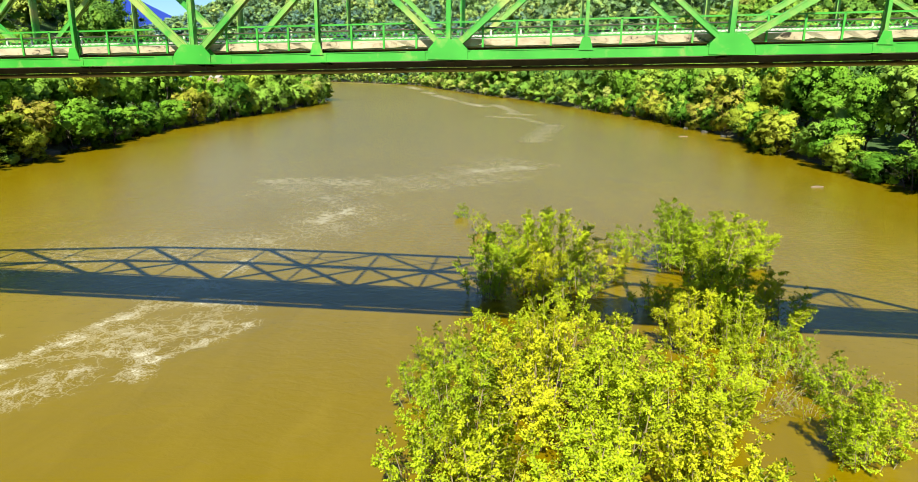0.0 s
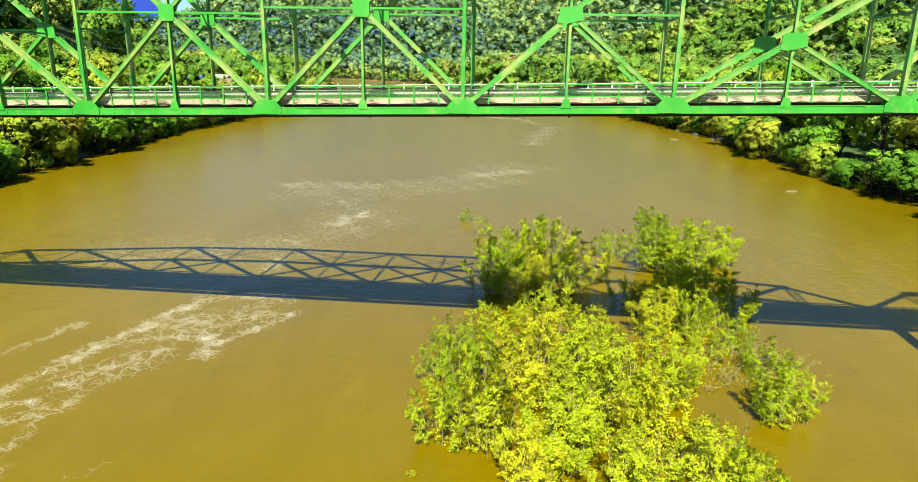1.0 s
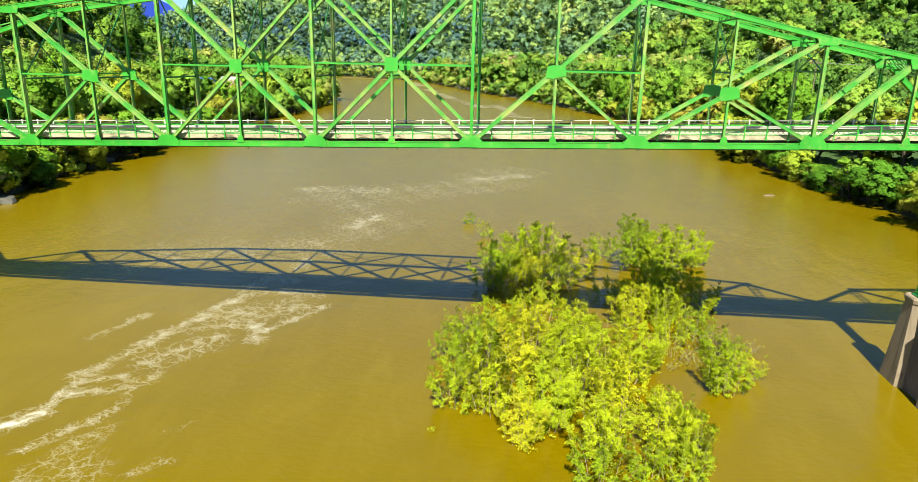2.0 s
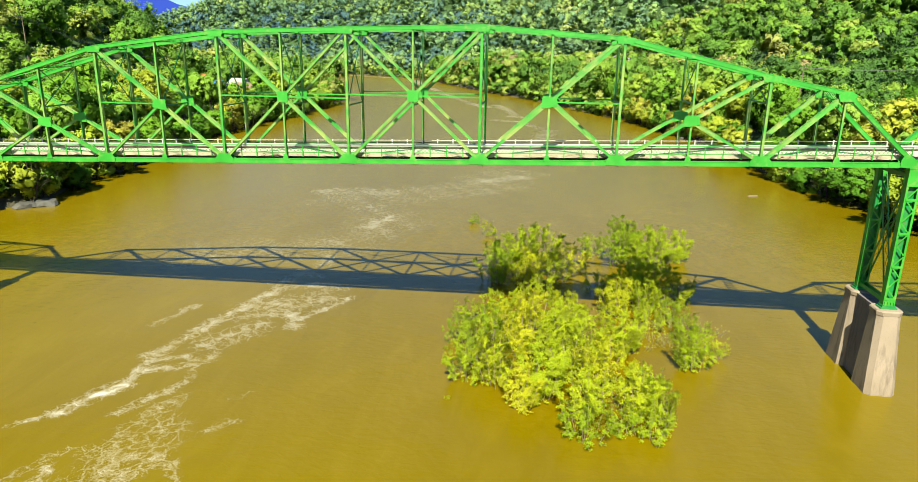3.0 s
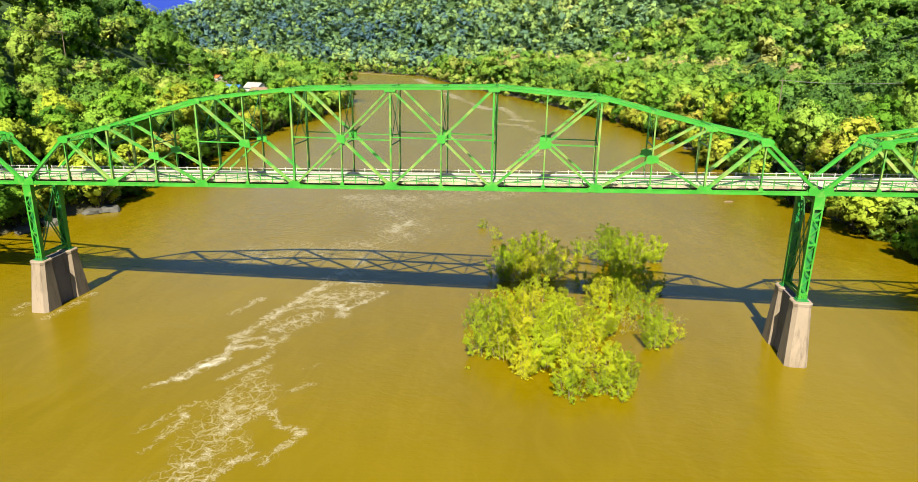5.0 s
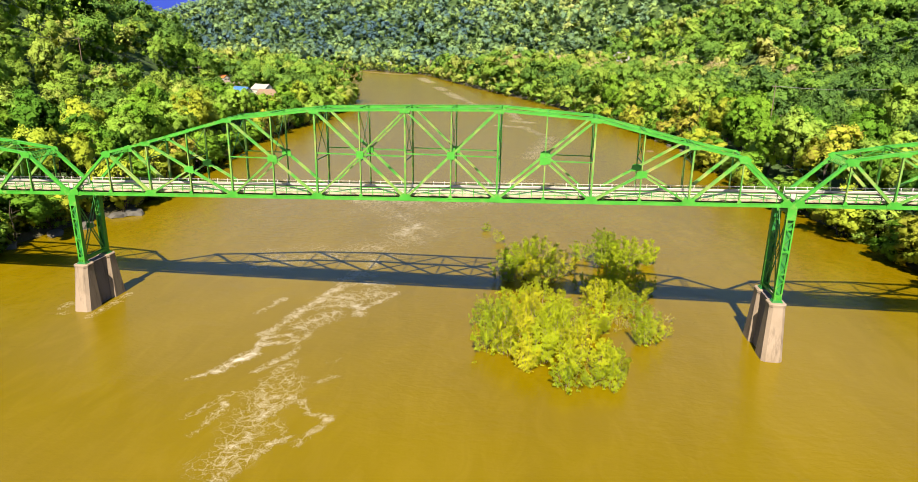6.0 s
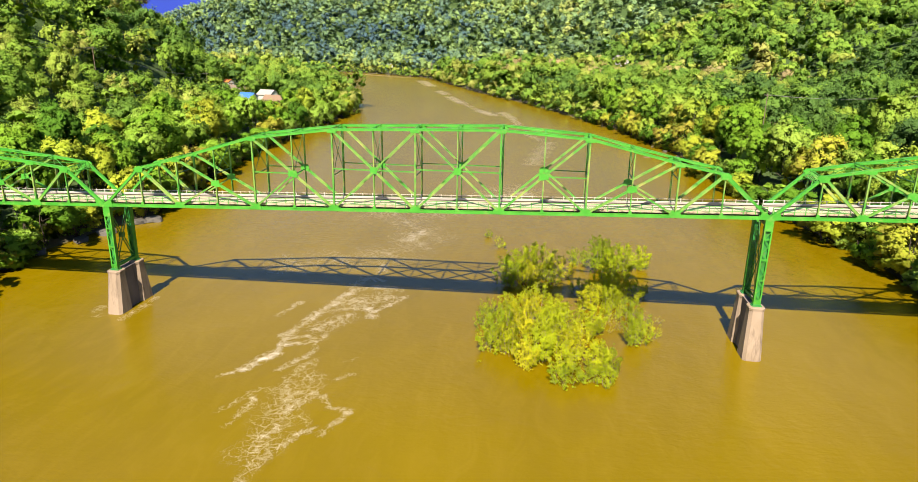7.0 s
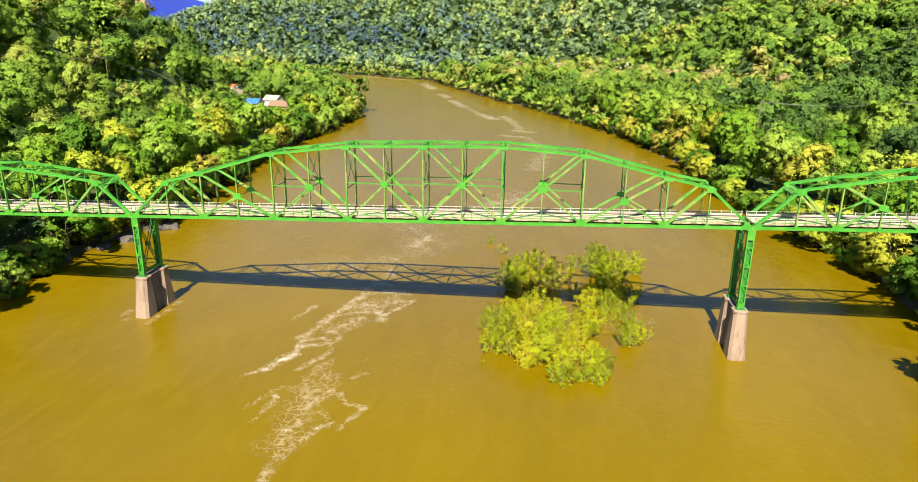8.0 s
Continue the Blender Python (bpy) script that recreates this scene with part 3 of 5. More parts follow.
        # gusset plates at the joints
        for k in range(1, n):
            c = at(X(k), y, 0.12)
            g = Geo()
            for s in (-1, 1):
                plate(g, c, [(-0.90, -0.42), (0.90, -0.42), (0.90, 0.02), (0.50, 0.46), (-0.50, 0.46), (-0.90, 0.02)], y + s * 0.245, 0.035)
            part("gusset_plate", g, GREEN, span)
            c = U(k)
            g = Geo()
            for s in (-1, 1):
                plate(g, c, [(-0.80, 0.08), (-0.62, -0.42), (0.62, -0.42), (0.80, 0.08)], y + s * 0.24, 0.035)
            part("gusset_plate", g, GREEN, span)
        for k in (0.5, n - 0.5):
            g = Geo()
            for s in (-1, 1):
                plate(g, U(k), [(-0.75, -0.1), (-0.55, -0.65), (0.55, -0.65), (0.75, -0.1), (0.3, 0.22), (-0.3, 0.22)], y + s * 0.285, 0.035)
            part("gusset_plate", g, GREEN, span)
            g = Geo()
            plate(g, at(X(k), y, 0.3), [(-0.32, -0.3), (0.32, -0.3), (0.16, 0.25), (-0.16, 0.25)], y - 0.25, 0.03)
            part("gusset_plate", g, GREEN, span)
        for k in [i + 0.5 for i in range(1, n - 1)]:
            g = Geo()
            plate(g, at(X(k), y, 0.3), [(-0.32, -0.3), (0.32, -0.3), (0.16, 0.25), (-0.16, 0.25)], y - 0.25, 0.03)
            part("gusset_plate", g, GREEN, span)
        for k, e in ((0, 1), (n, -1)):
            g = Geo()
            for s in (-1, 1):
                plate(g, at(X(k), y), [(-0.35 * e, -0.40), (1.0 * e, -0.30), (1.0 * e, 0.28), (0.75 * e, 0.85), (0.1 * e, 0.55), (-0.35 * e, 0.2)], y + s * 0.26, 0.04)
            part("gusset_plate", g, GREEN, span)
    # bracing from truss to truss
    half = [k / 2 for k in range(1, 2 * n)]
    for k in half:
        if k in (0.5, n - 0.5):
            continue
        a, b = at(X(k), 0.25, top(k)), at(X(k), DEPTH - 0.25, top(k))
        g = Geo()
        for e in (-0.15, 0.22):
            for s in (-0.09, 0.09):
                g.beam(a + Vector((s, 0, e)), b + Vector((s, 0, e)), 0.07, 0.07, side=(1, 0, 0))
        m = 7
        for i in range(m):
            p, q = a + (b - a) * (i / m), a + (b - a) * ((i + 1) / m)
            lo, hi = (-0.15, 0.22) if i % 2 else (0.22, -0.15)
            g.beam(p + Vector((0, 0, lo)), q + Vector((0, 0, hi)), 0.05, 0.03, side=(1, 0, 0))
        part("top_strut", g, GREEN, span)
        if top(k) > 7.0:
            z1 = max(5.0, top(k) * 0.42)
            g = Geo()
            g.beam(at(X(k), 0.1, top(k) - 0.3), at(X(k), DEPTH - 0.1, z1), 0.07, 0.07, side=(1, 0, 0))
            g.beam(at(X(k), DEPTH - 0.1, top(k) - 0.3), at(X(k), 0.1, z1), 0.07, 0.07, side=(1, 0, 0))
            g.beam(at(X(k), 0.1, z1), at(X(k), DEPTH - 0.1, z1), 0.12, 0.12, side=(1, 0, 0))
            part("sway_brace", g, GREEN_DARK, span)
    for ka, kb in zip([0.5] + list(range(1, n)), list(range(1, n)) + [n - 0.5]):
        g = Geo()
        for ya, yb in ((0.1, DEPTH - 0.1), (DEPTH - 0.1, 0.1)):
            g.beam(at(X(ka), ya, top(ka)), at(X(kb), yb, top(kb)), 0.09, 0.07, side=(0, 0, 1))
        part("lateral_brace", g, GREEN, span)
    # portals at the ends
    for k, e in ((0.5, -1), (n - 0.5, 1)):
        a, b = at(X(k), 0.2, top(k)), at(X(k), DEPTH - 0.2, top(k))
        down = (at(X(k + 0.5 * e), 0.2) - at(X(k), 0.2, top(k))).normalized()
        g = Geo()
        for d in (0.0, 1.1):
            g.beam(a + down * d, b + down * d, 0.16, 0.12, side=(1, 0, 0))
        m = 9
        for i in range(m):
            p, q = a + (b - a) * (i / m), a + (b - a) * ((i + 1) / m)
            g.beam(p + down * 0.0, q + down * 1.1, 0.06, 0.03, side=(1, 0, 0))
            g.beam(p + down * 1.1, q + down * 0.0, 0.06, 0.03, side=(1, 0, 0))
        for y, s in ((0.2, 1), (DEPTH - 0.2, -1)):
            p = at(X(k), y, top(k))
            g.beam(p + down * 2.1, p + Vector((0, s * 1.2, 0)) + down * 1.1, 0.1, 0.08, side=(1, 0, 0))
        part("portal_brace", g, GREEN, span)
    # floor system
    for k in [i / 2 for i in range(0, 2 * n + 1)]:
        c = X(k)
        g = Geo()
        a, b = at(c, 0.22, -0.08), at(c, DEPTH - 0.22, -0.08)
        g.beam(a, b, 0.04, 0.66, side=(1, 0, 0))
        for e in (-0.33, 0.33):
            g.beam(a + Vector((0, 0, e)), b + Vector((0, 0, e)), 0.30, 0.04, side=(1, 0, 0))
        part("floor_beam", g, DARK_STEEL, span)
    for y, dz, h in ((0.80, -0.10, 0.25), (1.6, -0.19, 0.42), (2.55, -0.19, 0.42), (3.5, -0.19, 0.42), (4.3, -0.19, 0.42)):
        section = [(-0.08, -h), (0.08, -h), (0.08, 0.03 - h), (0.015, 0.03 - h), (0.015, h - 0.03), (0.08, h - 0.03), (0.08, h), (-0.08, h), (-0.08, h - 0.03), (-0.015, h - 0.03), (-0.015, 0.03 - h), (-0.08, 0.03 - h)]
        g = Geo().chain([[at(c, y + dy, dz + u) for dy, u in section] for c in (X(0), X(n))])
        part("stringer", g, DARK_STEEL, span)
    # deck slab with its worn edge, in lengths of a half panel
    for k in [i / 2 for i in range(0, 2 * n)]:
        g = Geo()
        a, b = at(X(k) + 0.012, DEPTH / 2, 0.33), at(X(k + 0.5) - 0.012, DEPTH / 2, 0.33)
        g.beam(a, b, 4.06, 0.22)
        part("deck_slab", g, DECK, span)
        for y in (0.42, DEPTH - 0.42):
            g = Geo()
            rng = random.Random(int(k * 10) + int(y * 7) + int(x0))
            m = 12
            rings = []
            for i in range(m + 1):
                c = at(min(max(X(k + 0.5 * i / m), X(k) + 0.01), X(k + 0.5) - 0.01), y, 0.0)
                chip = rng.choice((0.0, 0.0, 0.0, 0.015, 0.04, 0.09)) if y < 1 else 0.0
                f = -0.10 + chip if y < 1 else -0.10
                rings.append([c + Vector(q) for q in ((0, f, 0.27 + chip), (0, 0.10, 0.27), (0, 0.10, 0.60), (0, -0.10, 0.60 - 0.3 * chip))])
            g.chain(rings)
            part("kerb", g, SLAB_EDGE, span)
    # railings
    step = panel / 8
    rail = part("railing", Geo().beam(at(X(0), 0.27, 1.33), at(X(n), 0.27, 1.33), 0.06, 0.07), GREEN, span, "thin green pipe hand rail on green posts")
    for i in range(8 * n + 1):
        c = X(i / 8)
        g = Geo().beam(at(c, 0.27, 0.22), at(c, 0.27, 1.33), 0.06, 0.09, side=(0, 1, 0))
        g.beam(at(c, 0.27, 0.22), at(c, 0.40, 0.55), 0.05, 0.06, side=(1, 0, 0))
        part("post", g, GREEN, rail)
    for y, mat in ((0.36, GREEN), (DEPTH - 0.36, GREEN)):
        g = Geo()
        g.beam(at(X(0), y, 0.64), at(X(n), y, 0.64), 0.05, 0.05)
        g.beam(at(X(0), y, 1.02), at(X(n), y, 1.02), 0.05, 0.05)
        m = int(n * panel / 0.34)
        for i in range(m):
            xa, xb = x0 + n * panel * i / m, x0 + n * panel * (i + 1) / m
            g.beam(at(xa, y - 0.012, 0.64), at(xb, y - 0.012, 1.02), 0.012, 0.032)
            g.beam(at(xa, y + 0.012, 1.02), at(xb, y + 0.012, 0.64), 0.012, 0.032)
        lat = part("lattice_rail", g, mat, span)
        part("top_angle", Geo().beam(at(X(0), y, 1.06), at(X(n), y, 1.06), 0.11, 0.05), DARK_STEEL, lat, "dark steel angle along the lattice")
    # crash rail of folded sheet, and the white railing behind it
    y = DEPTH - 0.75
    fold = [(0.0, 0.62), (-0.055, 0.68), (-0.055, 0.74), (0.0, 0.79), (-0.055, 0.84), (-0.055, 0.90), (0.0, 0.96)]
    fold += [(dy + 0.025, z) for dy, z in reversed(fold)]
    g = Geo().chain([[at(c, y + dy, z) for dy, z in fold] for c in (X(0), X(n))])
    part("crash_rail", g, GALV, span, "pale galvanised crash rail of folded sheet")
    y = DEPTH - 0.45
    rail = part("railing", Geo().beam(at(X(0), y, 1.27), at(X(n), y, 1.27), 0.045, 0.045), WHITE_RAIL, span, "white painted railing with square posts")
    for i in range(8 * n + 1):
        c = X(i / 8)
        g = Geo().beam(at(c, y, 0.40), at(c, y, 1.34), 0.09, 0.09, side=(0, 1, 0))
        g.beam(at(c, y, 1.34), at(c, y, 1.37), 0.12, 0.12, side=(0, 1, 0))
        part("post", g, WHITE_RAIL, rail)
    # pipes slung under the upstream side
    for y, dz, r, mat, name in ((DEPTH - 0.45, -0.74, 0.11, PIPE, "water_pipe"), (DEPTH - 0.55, -0.46, 0.07, DARK_STEEL, "conduit"), (DEPTH - 0.95, -0.70, 0.06, DARK_STEEL, "conduit")):
        g = Geo().tube(at(X(0), y, dz), at(X(n), y, dz), r, r, 10)
        for k in range(2 * n):
            g.tube(at(X(k / 2 + 0.22), y, dz), at(X(k / 2 + 0.26), y, dz), r * 1.22, r * 1.22, 10)
        p = part(name, g, mat, span, "", True)
        for k in range(2 * n):
            c = X(k / 2 + 0.25)
            part("hanger_rod", Geo().beam(at(c, y, dz - r), at(c, y, -0.2), 0.03, 0.05), DARK_STEEL, p)
    for k in range(1, 2 * n):
        g = Geo().tube(at(X(k / 2) + 0.25, 0.5, -0.1), at(X(k / 2) + 0.25, 0.5, -0.62), 0.04, 0.04, 8)
        part("drain_pipe", g, DARK_STEEL, span)
    return span


truss_span(-SUPPORT, 8, PANEL,
           {0.5: 5.8, 1: 7.2, 2: 10.45, 3: 11.65, 4: 11.7, 5: 11.65, 6: 10.45, 7: 7.2, 7.5: 5.8},
           "bright green steel truss span with arched top chord and pale deck", (3, 4),
           {2: (2,), 3: (3, 4), 4: (4, 5), 5: (6,)})
SIDE = {0.5: 5.6, 1: 6.5, 2: 7.9, 3: 7.9, 4: 6.5, 4.5: 5.6}
SIDE_PANEL = 11.3
truss_span(SUPPORT + 0.7, 5, SIDE_PANEL, SIDE, "bright green riveted steel side span reaching over the wooded bank", (2,), {})
truss_span(-SUPPORT - 0.7 - 5 * SIDE_PANEL, 5, SIDE_PANEL, SIDE, "bright green riveted steel side span reaching over the wooded bank", (2,), {})


def octagon(cx, cy, hx, y0, y1, c, z):
    return [Vector(p + (z,)) for p in ((cx - hx + c, y0), (cx + hx - c, y0), (cx + hx, y0 + c), (cx + hx, y1 - c), (cx + hx - c, y1), (cx - hx + c, y1), (cx - hx, y1 - c), (cx - hx, y0 + c))]


def river_pier(x, top):
    """Two battered concrete shafts with cut corners, a thinner wall between them and a cap to each."""
    p = thing("bridge_pier", (x, DEPTH / 2, 0), "weathered grey-brown concrete river pier of two tapered shafts", "pier", "river piers")
    for yc, e in ((0.0, -1), (DEPTH, 1)):
        # the outer end of each shaft spreads towards the water
        def ring(z, f):
            hx = 1.0 + 0.32 * f
            a, b = yc - 1.0 - (1.05 if e < 0 else 0.25) * f, yc + 1.0 + (1.05 if e > 0 else 0.25) * f
            return octagon(x, yc, hx, a, b, 0.42, z)
        g = Geo()
        levels = [top - 0.45 - i * 1.4 for i in range(9)]
        levels = [z for z in levels if z > 0] + [-3.0]
        g.chain([ring(z, (top - z) / top) for z in levels[::-1]])
        part("shaft", g, PIER, p)
        g = Geo().prism(octagon(x, yc, 1.08, yc - 1.08, yc + 1.08, 0.40, top - 0.45), octagon(x, yc, 1.12, yc - 1.12, yc + 1.12, 0.40, top - 0.12))
        g.prism(octagon(x, yc, 1.12, yc - 1.12, yc + 1.12, 0.40, top - 0.12), octagon(x, yc, 1.04, yc - 1.04, yc + 1.04, 0.38, top))
        part("cap", g, PIER, p)
    g = Geo().prism([Vector(q) for q in ((x - 0.86, 0.9, -3), (x + 0.86, 0.9, -3), (x + 0.86, DEPTH - 0.9, -3), (x - 0.86, DEPTH - 0.9, -3))],
                    [Vector(q) for q in ((x - 0.62, 0.9, top - 0.42), (x + 0.62, 0.9, top - 0.42), (x + 0.62, DEPTH - 0.9, top - 0.42), (x - 0.62, DEPTH - 0.9, top - 0.42))])
    part("web_wall", g, PIER_WEB, p, "dark concrete wall with stains between the shafts")
    g = Geo().box(x - 0.70, x + 0.70, 1.0, DEPTH - 1.0, top - 0.42, top - 0.14)
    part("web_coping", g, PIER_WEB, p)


def steel_bent(x, base):
    """The pair of laced columns that carries the trusses on a pier."""
    b = thing("steel_bent", (x, DEPTH / 2, base), "green laced steel columns with cross bracing standing on the pier", "bridge support", "steel bents")
    top = zb(x) - 0.42
    for y in (0.0, DEPTH):
        for s in (-1, 1):
            section = [(0.52, -0.31), (0.52, 0.31), (0.34, 0.31), (0.34, 0.27), (0.45, 0.27), (0.45, -0.27), (0.34, -0.27), (0.34, -0.31)]
            col = part("channel", Geo().chain([[Vector((x + s * (u + k), y + s * v, z)) for u, v in section] for z, k in ((base + 0.1, -0.03), (top, 0.03))]), GREEN, b)
        for e in (-0.31, 0.31):
            m = int((top - base - 1.6) / 1.0)
            for i in range(m):
                za, zc = base + 0.9 + i, base + 1.9 + i
                sgn = 1 if i % 2 else -1
                part("lacing_bar", Geo().beam((x - sgn * 0.40, y + e, za), (x + sgn * 0.40, y + e, zc), 0.03, 0.11, side=(0, 1, 0)), GREEN, col)
                if i % 3 == 0:
                    part("batten_plate", Geo().beam((x - 0.42, y + e * 1.1, za), (x + 0.42, y + e * 1.1, za), 0.03, 0.22, side=(0, 1, 0)), GREEN, col)
            part("batten_plate", Geo().box(x - 0.5, x + 0.5, y + e - 0.015, y + e + 0.015, base + 0.1, base + 0.75), GREEN, col)
            part("batten_plate", Geo().box(x - 0.56, x + 0.56, y + e - 0.015, y + e + 0.015, top - 1.5, top), GREEN, col)
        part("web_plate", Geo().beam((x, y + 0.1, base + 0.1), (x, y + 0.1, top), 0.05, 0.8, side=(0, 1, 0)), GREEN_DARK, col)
        part("base_shoe", Geo().box(x - 0.7, x + 0.7, y - 0.5, y + 0.5, base, base + 0.12).box(x - 0.56, x + 0.56, y - 0.40, y + 0.40, base + 0.12, base + 0.3), GREEN_DARK, col)
        part("bearing", Geo().box(x - 0.62, x + 0.62, y - 0.36, y + 0.36, top, top + 0.10).box(x - 0.50, x + 0.50, y - 0.3, y + 0.3, top + 0.10, top + 0.2), GREEN, col)
        for k in range(4):
            part("stiffener", Geo().box(x - 0.42 + k * 0.26, x - 0.38 + k * 0.26, y - 0.42, y - 0.32, base + 0.3, base + 0.62), GREEN, col)
    for ya, yb in ((0.3, DEPTH - 0.3), (DEPTH - 0.3, 0.3)):
        g = Geo()
        for s in (-0.22, 0.22):
            g.beam((x + s, ya, base + 0.9), (x + s, yb, top - 1.0), 0.10, 0.13, side=(1, 0, 0))
        laced(g, (x, ya, base + 0.9), (x, yb, top - 1.0), 0.4, 0.05, 0.6)
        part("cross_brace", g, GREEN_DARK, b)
    mid = (base + top) / 2 - 0.05
    for s in (-0.29, 0.29):
        part("gusset_plate", Geo().prism([Vector((x + s - 0.015, DEPTH / 2 + u, mid + v)) for u, v in cut_rect(0.38, 0.42, 0.14)], [Vector((x + s + 0.015, DEPTH / 2 + u, mid + v)) for u, v in cut_rect(0.38, 0.42, 0.14)]), GREEN_DARK, b)
    for z in (base + 0.6, top - 0.7):
        g = Geo()
        for s in (-0.28, 0.28):
            g.beam((x + s, 0.3, z), (x + s, DEPTH - 0.3, z), 0.10, 0.34, side=(1, 0, 0))
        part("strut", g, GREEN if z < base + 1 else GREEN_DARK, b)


for px, ptop in ((-SUPPORT - 0.1, 7.0), (SUPPORT + 0.35, 7.75)):
    river_pier(px, ptop)
    steel_bent(px, ptop)

# ---- trees ----
def unit(v):
    return v / (np.linalg.norm(v, axis=1)[:, None] + 1e-9)


GOLD = (1 + 5 ** 0.5) / 2
BUD = unit(np.array([(-1, GOLD, 0), (1, GOLD, 0), (-1, -GOLD, 0), (1, -GOLD, 0), (0, -1, GOLD), (0, 1, GOLD), (0, -1, -GOLD), (0, 1, -GOLD), (GOLD, 0, -1), (GOLD, 0, 1), (-GOLD, 0, -1), (-GOLD, 0, 1)]))
BUD_FACES = np.array([(a, b, c) for a, b, c in itertools.combinations(range(12), 3) if max(np.linalg.norm(BUD[a] - BUD[b]), np.linalg.norm(BUD[b] - BUD[c]), np.linalg.norm(BUD[a] - BUD[c])) < 1.2])


def foliage(rng, lobes, tufts, n_leaf, leaf, shape, droop=0.0, fill=0.12, gaps=0.3, full=1.0):
    """A crown of boughs (lobes) that carry tufts: each tuft a dense knot of leaves with loose pointed sprigs standing off it."""
    size = np.array(shape)
    c = rng.normal(size=(lobes, 3))
    c[:, 2] = np.abs(c[:, 2]) * np.where(rng.random(lobes) < 0.72, 1.0, -0.8)
    c = unit(c) * (0.36 + 0.34 * rng.random(lobes))[:, None]
    r = 0.24 + 0.19 * rng.random(lobes)
    k = rng.integers(0, lobes, tufts)
    tu = unit(rng.normal(size=(tufts, 3)) + 1.0 * unit(c[k]) + np.array([0, 0, 0.25]))
    tc = c[k] + tu * (r[k] * (0.80 + 0.3 * rng.random(tufts)))[:, None]
    tr = (0.10 + 0.10 * rng.random(tufts)) * (190 / tufts) ** 0.22

    def settle(p):
        p = p * size + np.array([0, 0, size[2]])
        p[:, 2] -= droop * np.hypot(p[:, 0], p[:, 1]) * 0.5
        p[:, 2] = np.maximum(p[:, 2], 0.02 * size[2])
        return p

    # the knots: uneven solid clumps that close the crown
    some = rng.random(tufts) >= gaps
    kc, kr, ku = tc[some], tr[some], tu[some]
    n = len(kc)
    lump = (0.48 + 0.50 * rng.random((n, 12))) * full
    kp = kc[:, None, :] + BUD[None] * (kr[:, None] * lump)[..., None] * np.array([1.05, 1.05, 0.85])
    klie = unit((BUD[None] * 0.20 + ku[:, None, :] * 0.34 + unit(kc)[:, None, :] * 0.85 + rng.normal(size=(n, 12, 3)) * 0.16).reshape(-1, 3))
    kp = settle(kp.reshape(-1, 3))
    kv = kp.reshape(n, 12, 3)[:, BUD_FACES].reshape(-1, 3)
    kl = klie.reshape(n, 12, 3)[:, BUD_FACES].reshape(-1, 3)
    # the loose sprigs
    w = rng.integers(0, tufts, n_leaf)
    u = unit(rng.normal(size=(n_leaf, 3)) + 0.8 * tu[w] + np.array([0, 0, 0.2]))
    p = tc[w] + u * (tr[w] * (0.55 + 0.75 * rng.random(n_leaf)))[:, None]
    inner = rng.random(n_leaf) < fill
    p = np.where(inner[:, None], p * (0.55 + 0.25 * rng.random(n_leaf))[:, None], p)
    lie = unit(u * 0.28 + tu[w] * 0.30 + unit(p) * 0.85 + rng.normal(size=(n_leaf, 3)) * 0.26)
    p = settle(p)
    fn = unit(u + 0.5 * tu[w] + rng.normal(size=(n_leaf, 3)) * 0.55)
    t = unit(np.cross(fn, rng.normal(size=(n_leaf, 3))))
    b = np.cross(fn, t)
    s = (leaf * (0.55 + 0.8 * rng.random(n_leaf)) * np.where(inner, 1.8, 1.0))[:, None]
    v = np.stack([p + t * s, p - t * s * 0.65 - b * s * 0.75, p - t * s * 0.65 + b * s * 0.75], 1)
    return np.concatenate([v.reshape(-1, 3), kv]), np.concatenate([np.repeat(lie, 3, axis=0), kl])


def lie_layer(mesh, lie):
    at = mesh.attributes.new("lie", "FLOAT_VECTOR", "POINT")
    at.data.foreach_set("vector", np.asarray(lie, dtype=np.float32).ravel())


def blades_of(nv):
    return np.arange(nv, dtype=np.int32).reshape(-1, 3)


def limb(g, a, b, r0, r1, rng, bends=3, n=6):
    pts = [Vector(a)]
    for i in range(1, bends + 1):
        q = Vector(a).lerp(Vector(b), i / bends)
        if i < bends:
            w = (Vector(b) - Vector(a)).length * 0.06
            q += Vector((rng.uniform(-w, w), rng.uniform(-w, w), rng.uniform(-w, w) * 0.5))
        pts.append(q)
    for i in range(bends):
        g.tube(pts[i], pts[i + 1], r0 + (r1 - r0) * i / bends, r0 + (r1 - r0) * (i + 1) / bends, n)


